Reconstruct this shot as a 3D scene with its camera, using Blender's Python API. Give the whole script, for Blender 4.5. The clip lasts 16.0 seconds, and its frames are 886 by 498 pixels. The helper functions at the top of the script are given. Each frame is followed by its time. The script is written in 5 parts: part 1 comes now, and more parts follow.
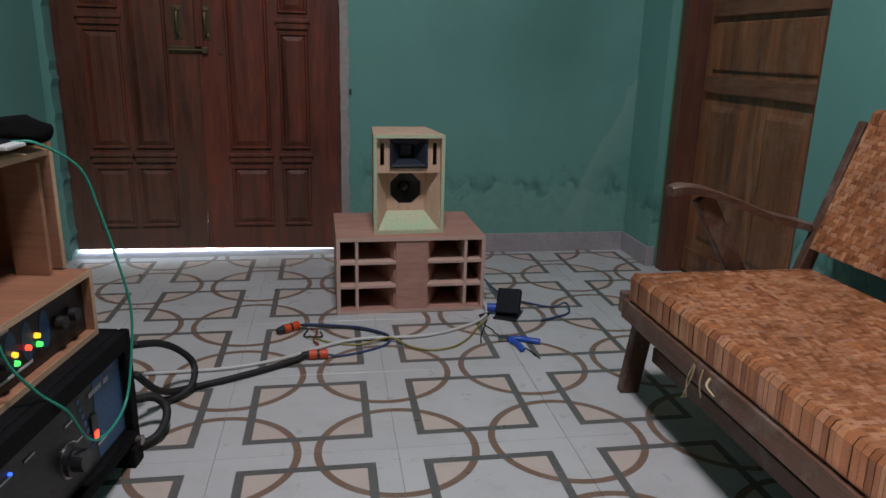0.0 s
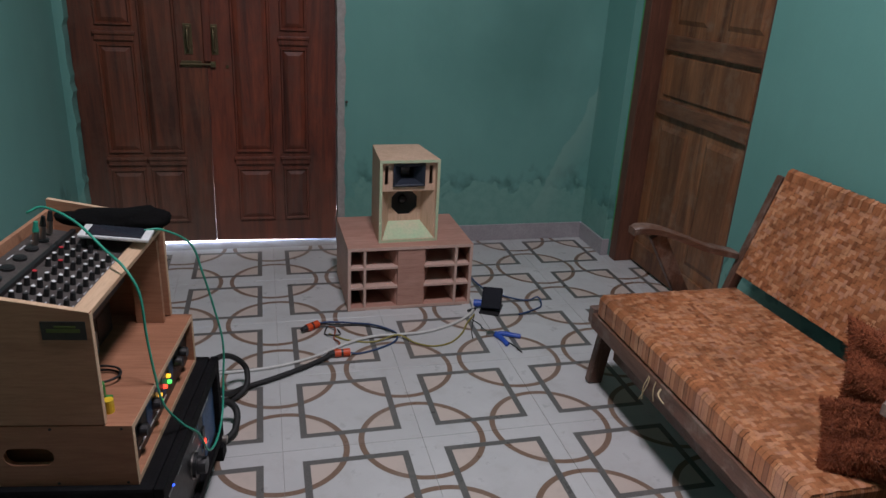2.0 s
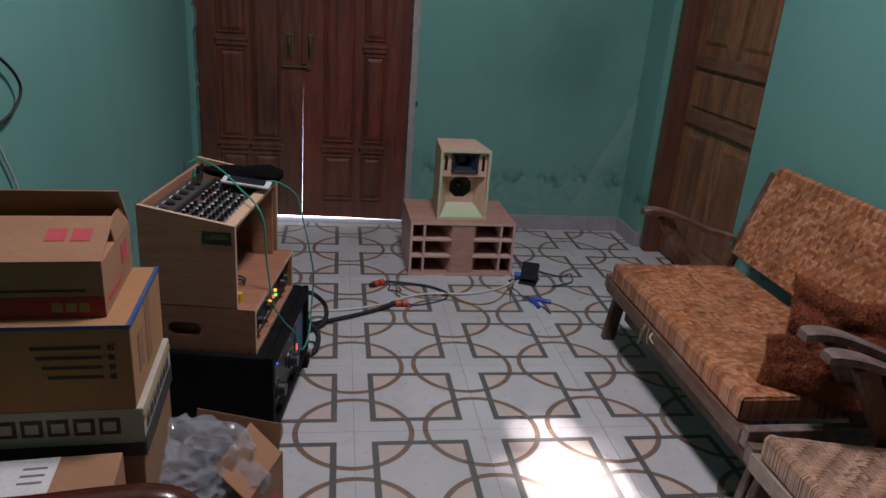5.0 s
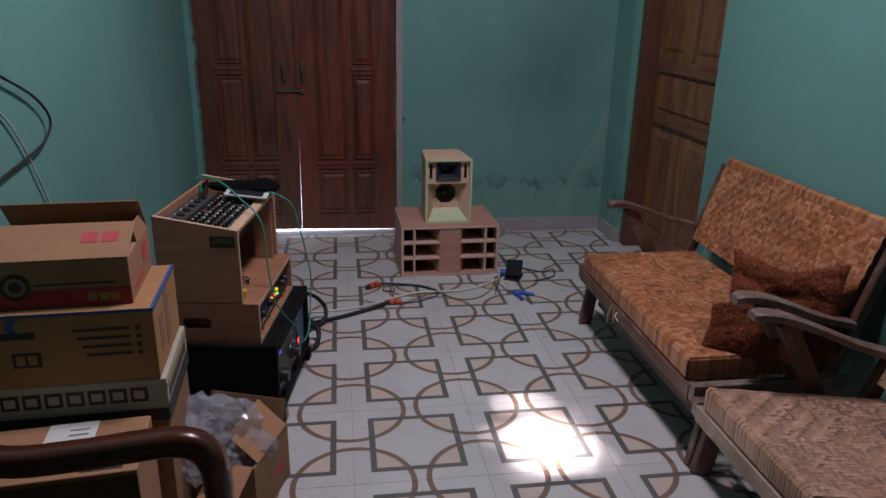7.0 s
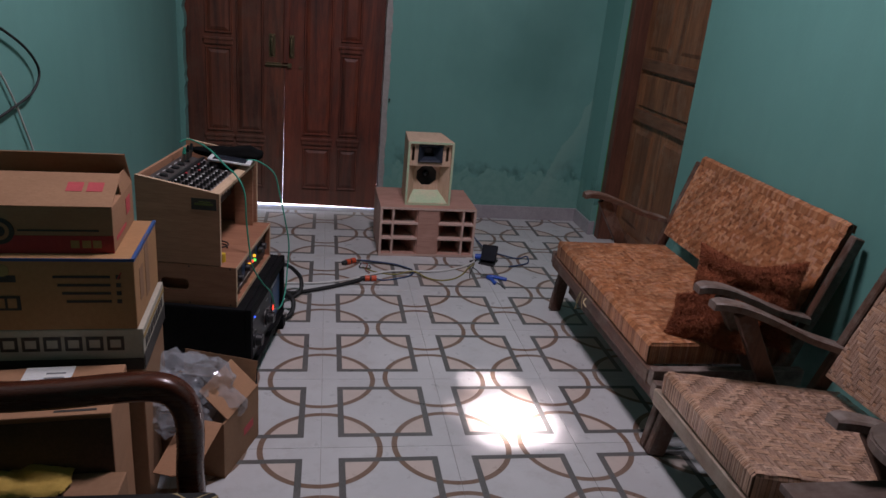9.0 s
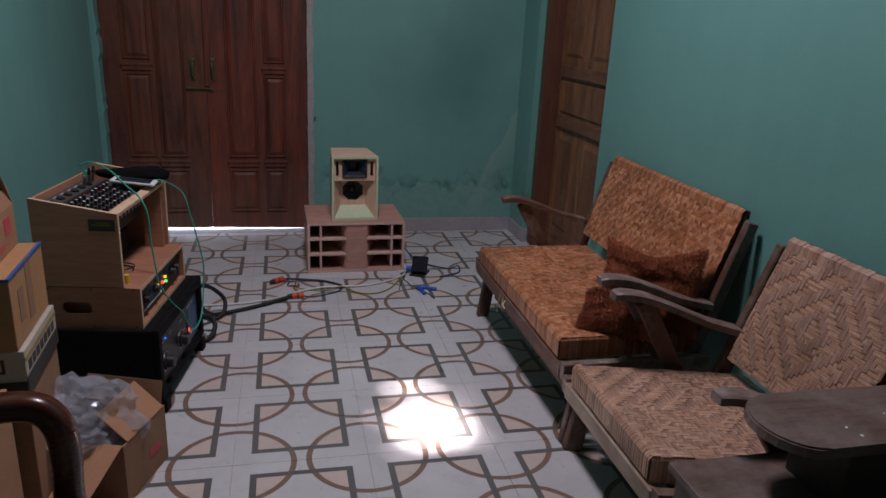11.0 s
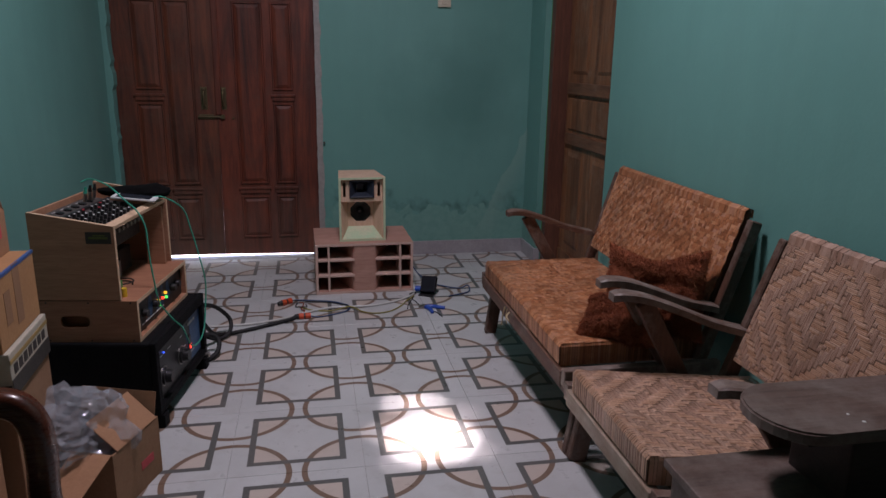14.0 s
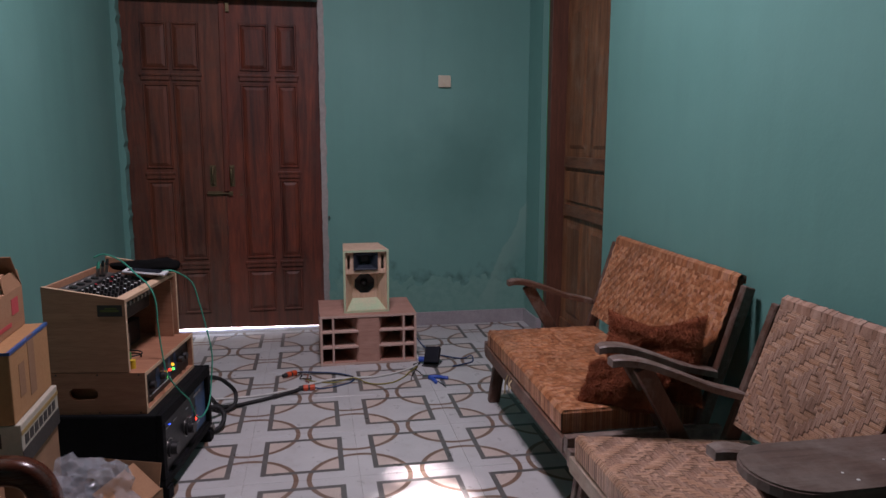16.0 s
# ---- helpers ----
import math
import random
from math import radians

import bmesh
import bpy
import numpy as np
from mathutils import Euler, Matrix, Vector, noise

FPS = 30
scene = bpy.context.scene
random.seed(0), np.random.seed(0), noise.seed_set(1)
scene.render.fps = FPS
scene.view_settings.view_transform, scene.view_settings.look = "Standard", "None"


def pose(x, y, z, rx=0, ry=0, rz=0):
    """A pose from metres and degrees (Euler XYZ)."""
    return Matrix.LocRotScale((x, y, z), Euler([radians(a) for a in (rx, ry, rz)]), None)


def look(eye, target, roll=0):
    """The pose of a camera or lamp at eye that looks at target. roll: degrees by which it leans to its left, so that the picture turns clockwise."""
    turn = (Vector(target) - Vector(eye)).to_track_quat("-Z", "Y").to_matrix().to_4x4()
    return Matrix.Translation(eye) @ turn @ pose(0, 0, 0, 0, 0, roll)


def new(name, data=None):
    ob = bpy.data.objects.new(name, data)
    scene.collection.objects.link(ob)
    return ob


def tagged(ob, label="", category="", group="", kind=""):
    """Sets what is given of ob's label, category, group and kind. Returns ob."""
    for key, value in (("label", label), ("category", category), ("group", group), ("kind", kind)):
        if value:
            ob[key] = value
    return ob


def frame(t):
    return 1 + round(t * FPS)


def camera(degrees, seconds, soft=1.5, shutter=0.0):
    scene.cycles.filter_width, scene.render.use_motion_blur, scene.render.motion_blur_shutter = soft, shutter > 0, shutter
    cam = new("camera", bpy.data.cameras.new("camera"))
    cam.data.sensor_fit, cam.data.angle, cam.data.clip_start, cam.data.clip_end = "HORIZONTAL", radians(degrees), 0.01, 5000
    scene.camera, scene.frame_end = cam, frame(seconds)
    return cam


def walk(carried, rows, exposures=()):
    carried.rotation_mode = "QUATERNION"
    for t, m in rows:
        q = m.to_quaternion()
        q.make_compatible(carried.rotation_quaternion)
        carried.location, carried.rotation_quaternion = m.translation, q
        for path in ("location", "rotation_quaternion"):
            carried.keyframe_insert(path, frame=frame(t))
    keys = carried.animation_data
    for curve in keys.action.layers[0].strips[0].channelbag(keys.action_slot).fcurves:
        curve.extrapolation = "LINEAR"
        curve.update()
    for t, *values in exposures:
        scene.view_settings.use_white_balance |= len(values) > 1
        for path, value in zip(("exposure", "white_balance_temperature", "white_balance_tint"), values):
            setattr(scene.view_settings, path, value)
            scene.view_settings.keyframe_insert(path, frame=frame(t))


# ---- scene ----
cam = camera(64.0, 16.0)
PATH = [
    (0, (0.608, -0.674, 0.869), (0.92, 1.227, 0.331), 1.4),
    (0.5, (0.476, -0.703, 1.085), (0.944, 1.164, 0.542), 5.5),
    (1, (0.354, -0.803, 1.215), (0.842, 1.081, 0.754), 4.7),
    (1.5, (0.342, -0.871, 1.238), (0.843, 0.958, 0.604), 3.1),
    (2, (0.338, -0.945, 1.266), (0.809, 0.861, 0.547), 3.1),
    (2.5, (0.356, -1.067, 1.303), (0.734, 0.777, 0.627), 0.4),
    (3, (0.372, -1.191, 1.315), (0.722, 0.672, 0.677), -0.9),
    (3.5, (0.383, -1.261, 1.324), (0.752, 0.6, 0.69), -0.2),
    (4, (0.351, -1.304, 1.315), (0.727, 0.563, 0.703), 2.0),
    (4.5, (0.309, -1.4, 1.305), (0.608, 0.457, 0.626), 3.1),
    (4.7, (0.28, -1.445, 1.302), (0.576, 0.407, 0.607), 4.4),
    (6.8, (0.345, -1.791, 1.329), (0.635, 0.076, 0.673), 1.1),
    (7, (0.34, -1.804, 1.332), (0.614, 0.067, 0.681), 1.1),
    (7.5, (0.346, -1.824, 1.326), (0.662, 0.037, 0.666), 2.8),
    (8, (0.316, -1.849, 1.315), (0.631, 0.005, 0.633), 7.0),
    (8.2, (0.312, -1.851, 1.305), (0.643, -0.009, 0.6), 7.5),
    (10.5, (0.465, -1.927, 1.314), (0.807, -0.046, 0.727), -0.3),
    (11, (0.515, -1.928, 1.274), (0.948, -0.073, 0.665), 2.8),
    (11.5, (0.538, -1.923, 1.245), (0.997, -0.071, 0.647), 4.6),
    (12, (0.572, -1.934, 1.22), (0.973, -0.051, 0.678), 3.7),
    (12.5, (0.581, -1.924, 1.19), (0.961, -0.044, 0.624), 3.2),
    (13, (0.606, -1.926, 1.173), (0.998, -0.045, 0.618), 2.5),
    (13.5, (0.621, -1.925, 1.172), (0.974, -0.041, 0.604), 1.1),
    (14, (0.617, -1.949, 1.173), (0.976, -0.048, 0.665), 0.9),
    (14.5, (0.617, -1.963, 1.173), (0.964, -0.048, 0.715), 0.7),
    (15, (0.615, -1.986, 1.174), (0.967, -0.056, 0.782), 0.5),
    (15.5, (0.611, -1.999, 1.174), (0.966, -0.062, 0.823), 0.3),
    (16, (0.614, -2.016, 1.176), (0.967, -0.072, 0.869), 0.1),
]
walk(cam, [(t, look(eye, target, roll)) for t, eye, target, roll in PATH],
     [(0, 4.76, 6600, 19), (0.5, 4.88, 6600, 20), (1.0, 5.24, 6600, 21), (1.5, 5.04, 6600, 22), (2.2, 4.74, 6600, 23), (3.0, 4.84, 6600, 25),
      (4.7, 4.59, 6600, 25), (7.0, 4.44, 6600, 30), (13.5, 4.41, 6550, 31), (16.0, 4.61, 6700, 36)])

# ---- light ----
world = bpy.data.worlds.new("sky")
scene.world = world
world.use_nodes = True
wn = world.node_tree
sky = wn.nodes.new("ShaderNodeTexSky")
sky.sky_type = 'NISHITA'
sky.sun_disc = False
sky.sun_elevation = radians(84)
sky.sun_rotation = radians(280)
wn.links.new(sky.outputs[0], wn.nodes["Background"].inputs[0])
wn.nodes["Background"].inputs[1].default_value = 0.1

HOLE = Vector((0.74, 0.155, 2.9))      # middle of the glass-tile opening in the ceiling
PATCH = Vector((0.955, 0.120, 0.0))   # where the sun falls on the floor
sun_data = bpy.data.lights.new("sun", "SUN")
sun_data.energy, sun_data.angle, sun_data.color = 2.0, radians(3.0), (1.0, 0.96, 0.90)
sun = new("sun", sun_data)
sun.matrix_world = look(HOLE + (HOLE - PATCH), PATCH)
glow = bpy.data.lights.new("skylight_daylight", "AREA")
glow.shape, glow.size, glow.size_y = 'RECTANGLE', 0.30, 0.46
glow.energy, glow.color = 1.92, (0.97, 0.97, 1.0)
skylight_lamp = new("skylight_daylight", glow)
skylight_lamp.matrix_world = look((HOLE.x, HOLE.y, 2.89), (HOLE.x, HOLE.y + 0.001, 0))


# ---- mesh helpers ----
def thing(name, m, label, category, group="", kind=""):
    ob = new(name)
    ob.empty_display_size = 0.05
    ob.matrix_world = m
    return tagged(ob, label, category, group, kind)


def part(name, bm, material, parent=None, label="", smooth=False, kind=""):
    me = bpy.data.meshes.new(name)
    bmesh.ops.recalc_face_normals(bm, faces=bm.faces[:])
    bm.to_mesh(me)
    bm.free()
    me.materials.append(material)
    if smooth:
        me.shade_smooth()
    ob = new(name, me)
    ob.parent = parent
    return tagged(ob, label, kind=kind)


def raw(name, verts, faces, material, parent=None, label="", smooth=False, kind=""):
    me = bpy.data.meshes.new(name)
    me.from_pydata(verts, [], faces)
    me.materials.append(material)
    if smooth:
        me.shade_smooth()
    ob = new(name, me)
    ob.parent = parent
    return tagged(ob, label, kind=kind)


def block(a, b, bevel=0.0, bm=None, m=None, segments=2):
    """A box from corner a to corner b, added to bm."""
    out = bm or bmesh.new()
    made = bmesh.ops.create_cube(out, size=1.0)["verts"]
    for v in made:
        v.co = Vector([(a[i] + b[i]) / 2 + v.co[i] * (b[i] - a[i]) for i in range(3)])
    if bevel:
        edges = list({e for v in made for e in v.link_edges})
        got = bmesh.ops.bevel(out, geom=edges, offset=bevel, segments=segments, affect='EDGES', profile=0.6)
        made = list({v for f in got["faces"] for v in f.verts} | {v for v in made if v.is_valid})
    if m is not None:
        bmesh.ops.transform(out, matrix=m, verts=made)
    return out


def beam(p, q, w, h, bevel=0.003, up=(0, 0, 1), bm=None):
    """A board from p to q, w across and h thick."""
    p, q = Vector(p), Vector(q)
    z = (q - p).normalized()
    x = Vector(up).cross(z).normalized()
    y = z.cross(x)
    m = Matrix((x, y, z)).transposed().to_4x4()
    m.translation = p
    return block((-w / 2, -h / 2, 0), (w / 2, h / 2, (q - p).length), bevel, bm, m, 1)


def cyl(p, q, r, r2=None, seg=14, bm=None):
    out = bm or bmesh.new()
    p, q = Vector(p), Vector(q)
    made = bmesh.ops.create_cone(out, cap_ends=True, segments=seg, radius1=r, radius2=r if r2 is None else r2, depth=(q - p).length)["verts"]
    turn = Vector((0, 0, 1)).rotation_difference(q - p).to_matrix().to_4x4()
    turn.translation = (p + q) / 2
    bmesh.ops.transform(out, matrix=turn, verts=made)
    return out


def smooth_line(points, steps=8):
    """Points of a soft curve through the given ones."""
    ps = [Vector(p) for p in points]
    ps = [ps[0] * 2 - ps[1]] + ps + [ps[-1] * 2 - ps[-2]]
    out = []
    for i in range(1, len(ps) - 2):
        a, b, c, d = ps[i - 1:i + 3]
        for k in range(steps):
            t = k / steps
            out.append(0.5 * (2 * b + (c - a) * t + (2 * a - 5 * b + 4 * c - d) * t * t + (3 * b - a - 3 * c + d) * t ** 3))
    out.append(ps[-2])
    return out


def tube(points, r, steps=8, seg=8, bm=None, flat=1.0):
    out = bm or bmesh.new()
    line = smooth_line(points, steps)
    rings = []
    side = None
    for i, p in enumerate(line):
        z = (line[min(i + 1, len(line) - 1)] - line[max(i - 1, 0)]).normalized()
        if side is None:
            side = z.orthogonal().normalized()
        side = (side - z * side.dot(z)).normalized()
        up = z.cross(side)
        rings.append([out.verts.new(p + r * (math.cos(6.28318 * k / seg) * side + flat * math.sin(6.28318 * k / seg) * up)) for k in range(seg)])
    for a, b in zip(rings, rings[1:]):
        for k in range(seg):
            out.faces.new((a[k], a[(k + 1) % seg], b[(k + 1) % seg], b[k]))
    out.faces.new(rings[0])
    out.faces.new(rings[-1][::-1])
    return out


def prism(outline, z0, z1, bm=None, m=None, bevel=0.0):
    """A plate with the given outline in the xy plane, from z0 to z1."""
    out = bm or bmesh.new()
    low = [out.verts.new((x, y, z0)) for x, y in outline]
    high = [out.verts.new((x, y, z1)) for x, y in outline]
    out.faces.new(low[::-1])
    top = out.faces.new(high)
    for i in range(len(low)):
        j = (i + 1) % len(low)
        out.faces.new((low[i], low[j], high[j], high[i]))
    made = low + high
    if bevel:
        got = bmesh.ops.bevel(out, geom=list(top.edges), offset=bevel, segments=2, affect='EDGES')
        made = list({v for f in got["faces"] for v in f.verts} | {v for v in made if v.is_valid})
    if m is not None:
        bmesh.ops.transform(out, matrix=m, verts=made)
    return out


# ---- materials ----
def shader(name, rough=0.6, metal=0.0, coat=0.0):
    m = bpy.data.materials.new(name)
    m.use_nodes = True
    t = m.node_tree
    p = t.nodes["Principled BSDF"]
    p.inputs["Roughness"].default_value = rough
    p.inputs["Metallic"].default_value = metal
    p.inputs["Coat Weight"].default_value = coat
    return m, t, p


def node(t, kind, **values):
    n = t.nodes.new(kind)
    for key, value in values.items():
        n.inputs[key.replace("_", " ")].default_value = value
    return n


def math_node(t, op, a, b=None):
    n = t.nodes.new("ShaderNodeMath")
    n.operation = op
    for i, v in enumerate((a, b)):
        if v is None:
            continue
        if isinstance(v, (int, float)):
            n.inputs[i].default_value = v
        else:
            t.links.new(v, n.inputs[i])
    return n.outputs[0]


def mix(t, fac, a, b, blend='MIX'):
    n = t.nodes.new("ShaderNodeMix")
    n.data_type, n.blend_type = 'RGBA', blend
    for i, v in ((0, fac), (6, a), (7, b)):
        if isinstance(v, (int, float)):
            n.inputs[i].default_value = v
        elif isinstance(v, tuple):
            n.inputs[i].default_value = (*v, 1.0)
        else:
            t.links.new(v, n.inputs[i])
    return n.outputs[2]


def coords(t, scale=(1, 1, 1), place=False):
    m = t.nodes.new("ShaderNodeMapping")
    m.inputs["Scale"].default_value = scale
    if place:
        t.links.new(t.nodes.new("ShaderNodeNewGeometry").outputs["Position"], m.inputs[0])
    else:
        t.links.new(t.nodes.new("ShaderNodeTexCoord").outputs["Object"], m.inputs[0])
    return m.outputs[0]


def noise_of(t, where, scale, detail=5.0, rough=0.6, distort=0.0):
    n = node(t, "ShaderNodeTexNoise", Scale=scale, Detail=detail, Roughness=rough, Distortion=distort)
    t.links.new(where, n.inputs["Vector"])
    return n.outputs["Fac"]


def ramp(t, fac, low, high):
    n = t.nodes.new("ShaderNodeMapRange")
    n.inputs["From Min"].default_value, n.inputs["From Max"].default_value = low, high
    t.links.new(fac, n.inputs["Value"])
    return n.outputs["Result"]


def bump(t, p, height, strength=0.3, distance=0.002):
    b = node(t, "ShaderNodeBump", Strength=strength, Distance=distance)
    t.links.new(height, b.inputs["Height"])
    t.links.new(b.outputs["Normal"], p.inputs["Normal"])


def plain(name, a, b, rough=0.6, metal=0.0, scale=14.0, fine=120.0, strength=0.25, stretch=(1, 1, 1), coat=0.0):
    """Two tones mixed by a coarse and a fine noise, with fine relief."""
    m, t, p = shader(name, rough, metal, coat)
    where = coords(t, stretch)
    big = ramp(t, noise_of(t, where, scale), 0.3, 0.7)
    small = noise_of(t, where, fine, 3.0)
    col = mix(t, big, a, b)
    col = mix(t, ramp(t, small, 0.35, 0.75), col, tuple(0.75 * x for x in a))
    t.links.new(mix(t, 0.6, mix(t, big, a, b), col), p.inputs["Base Color"])
    t.links.new(math_node(t, 'ADD', math_node(t, 'MULTIPLY', small, 0.22), rough - 0.11), p.inputs["Roughness"])
    bump(t, p, small, strength)
    return m


def wood(name, dark, light, grain='z', rough=0.5, scale=1.0, dust=None, coat=0.0, varied=False, dusty=(0.5, 0.72), splash=0.0):
    """Wood with its grain along one axis; dust lies over it in patches."""
    m, t, p = shader(name, rough, 0.0, coat)
    long = {'x': (0.09, 1, 1), 'y': (1, 0.09, 1), 'z': (1, 1, 0.09)}[grain]
    where = coords(t, tuple(scale * v for v in long))
    rings = noise_of(t, where, 26.0, 8.0, 0.65, 1.2)
    fibre = noise_of(t, where, 170.0, 4.0, 0.7)
    patch = noise_of(t, coords(t), 4.5, 3.0)
    col = mix(t, ramp(t, rings, 0.33, 0.68), dark, light)
    col = mix(t, math_node(t, 'MULTIPLY', ramp(t, fibre, 0.45, 0.75), 0.5), col, tuple(0.55 * v for v in dark))
    col = mix(t, math_node(t, 'MULTIPLY', ramp(t, patch, 0.35, 0.7), 0.35), col, tuple(0.7 * v for v in dark))
    if varied:
        info = t.nodes.new("ShaderNodeObjectInfo")
        col = mix(t, math_node(t, 'MULTIPLY', info.outputs["Random"], 0.35), col, tuple(0.6 * v for v in dark))
    if dust:
        grey = ramp(t, noise_of(t, coords(t, (1, 1, 1)), 9.0, 8.0, 0.75), *dusty)
        col = mix(t, math_node(t, 'MULTIPLY', grey, 0.6), col, dust)
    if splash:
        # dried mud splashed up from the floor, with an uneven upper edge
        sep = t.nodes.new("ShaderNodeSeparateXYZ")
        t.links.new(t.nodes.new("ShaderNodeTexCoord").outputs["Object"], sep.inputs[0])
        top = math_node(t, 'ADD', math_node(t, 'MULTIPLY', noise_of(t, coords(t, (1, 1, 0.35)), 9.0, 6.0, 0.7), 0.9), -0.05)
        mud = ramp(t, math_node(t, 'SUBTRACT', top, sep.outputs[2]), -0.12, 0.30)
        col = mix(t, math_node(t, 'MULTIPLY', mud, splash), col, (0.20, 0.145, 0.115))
    t.links.new(col, p.inputs["Base Color"])
    t.links.new(math_node(t, 'ADD', math_node(t, 'MULTIPLY', fibre, 0.25), rough - 0.12), p.inputs["Roughness"])
    bump(t, p, fibre, 0.25, 0.001)
    return m


def painted_wall():
    m, t, p = shader("teal_wall_paint", 0.62)
    where = coords(t, (1, 1, 1), True)
    big = ramp(t, noise_of(t, where, 1.3, 4.0), 0.3, 0.7)
    col = mix(t, big, (0.104, 0.290, 0.256), (0.128, 0.324, 0.290))
    streak = ramp(t, noise_of(t, coords(t, (6, 6, 0.6), True), 1.0, 5.0), 0.45, 0.8)
    col = mix(t, math_node(t, 'MULTIPLY', streak, 0.25), col, (0.085, 0.215, 0.19))
    # rising damp: an uneven tide line low on the wall, with darker blots above paler peeled paint
    sep = t.nodes.new("ShaderNodeSeparateXYZ")
    t.links.new(t.nodes.new("ShaderNodeNewGeometry").outputs["Position"], sep.inputs[0])
    edge = math_node(t, 'ADD', math_node(t, 'MULTIPLY', noise_of(t, coords(t, (1, 1, 0.6), True), 4.2, 3.0, 0.5), 0.55), math_node(t, 'MULTIPLY', noise_of(t, coords(t, (1, 1, 0.7), True), 13.0, 2.0, 0.5), 0.45))
    level = math_node(t, 'SUBTRACT', math_node(t, 'ADD', -0.04, math_node(t, 'MULTIPLY', edge, 0.68)), sep.outputs[2])
    band = ramp(t, level, -0.004, 0.012)
    pale = mix(t, ramp(t, noise_of(t, where, 24.0, 6.0), 0.4, 0.7), (0.158, 0.340, 0.295), (0.120, 0.295, 0.252))
    col = mix(t, math_node(t, 'MULTIPLY', band, 0.85), col, pale)
    rim = math_node(t, 'MULTIPLY', ramp(t, level, -0.09, -0.004), math_node(t, 'SUBTRACT', 1.0, band))
    blot = math_node(t, 'MULTIPLY', rim, ramp(t, noise_of(t, where, 9.0, 4.0), 0.42, 0.6))
    col = mix(t, math_node(t, 'MULTIPLY', blot, 0.8), col, (0.042, 0.135, 0.117))
    # a pale seep mark that climbs towards the corner of the north wall
    wob = math_node(t, 'MULTIPLY', noise_of(t, where, 6.0, 5.0), 0.22)
    climb = math_node(t, 'ADD', math_node(t, 'MULTIPLY', math_node(t, 'SUBTRACT', sep.outputs[0], 1.92), 2.1), 0.64)
    under = math_node(t, 'SUBTRACT', math_node(t, 'ADD', climb, wob), sep.outputs[2])
    seep = math_node(t, 'MULTIPLY', ramp(t, under, 0.0, 0.02), math_node(t, 'SUBTRACT', 1.0, ramp(t, under, 0.02, 0.34)))
    seep = math_node(t, 'MULTIPLY', seep, ramp(t, sep.outputs[1], 2.30, 2.335))
    seep = math_node(t, 'MULTIPLY', seep, ramp(t, sep.outputs[0], 1.58, 1.74))
    col = mix(t, math_node(t, 'MULTIPLY', seep, 0.8), col, (0.19, 0.355, 0.31))
    # a soft darker cloud over the middle of the north wall
    dx = math_node(t, 'MULTIPLY', math_node(t, 'SUBTRACT', sep.outputs[0], 1.50), 1.9)
    dz = math_node(t, 'MULTIPLY', math_node(t, 'SUBTRACT', sep.outputs[2], 0.98), 1.9)
    away = math_node(t, 'SQRT', math_node(t, 'ADD', math_node(t, 'MULTIPLY', dx, dx), math_node(t, 'MULTIPLY', dz, dz)))
    away = math_node(t, 'ADD', away, math_node(t, 'MULTIPLY', noise_of(t, where, 2.6, 5.0), 0.9))
    cloud = math_node(t, 'MULTIPLY', math_node(t, 'SUBTRACT', 1.0, ramp(t, away, 0.65, 1.35)), ramp(t, sep.outputs[1], 2.30, 2.335))
    col = mix(t, math_node(t, 'MULTIPLY', cloud, 0.45), col, (0.050, 0.165, 0.147))
    t.links.new(col, p.inputs["Base Color"])
    fine = noise_of(t, where, 90.0, 4.0)
    wavy = noise_of(t, where, 7.0, 3.0)
    bump(t, p, math_node(t, 'ADD', math_node(t, 'MULTIPLY', fine, 0.25), wavy), 0.35, 0.004)
    return m


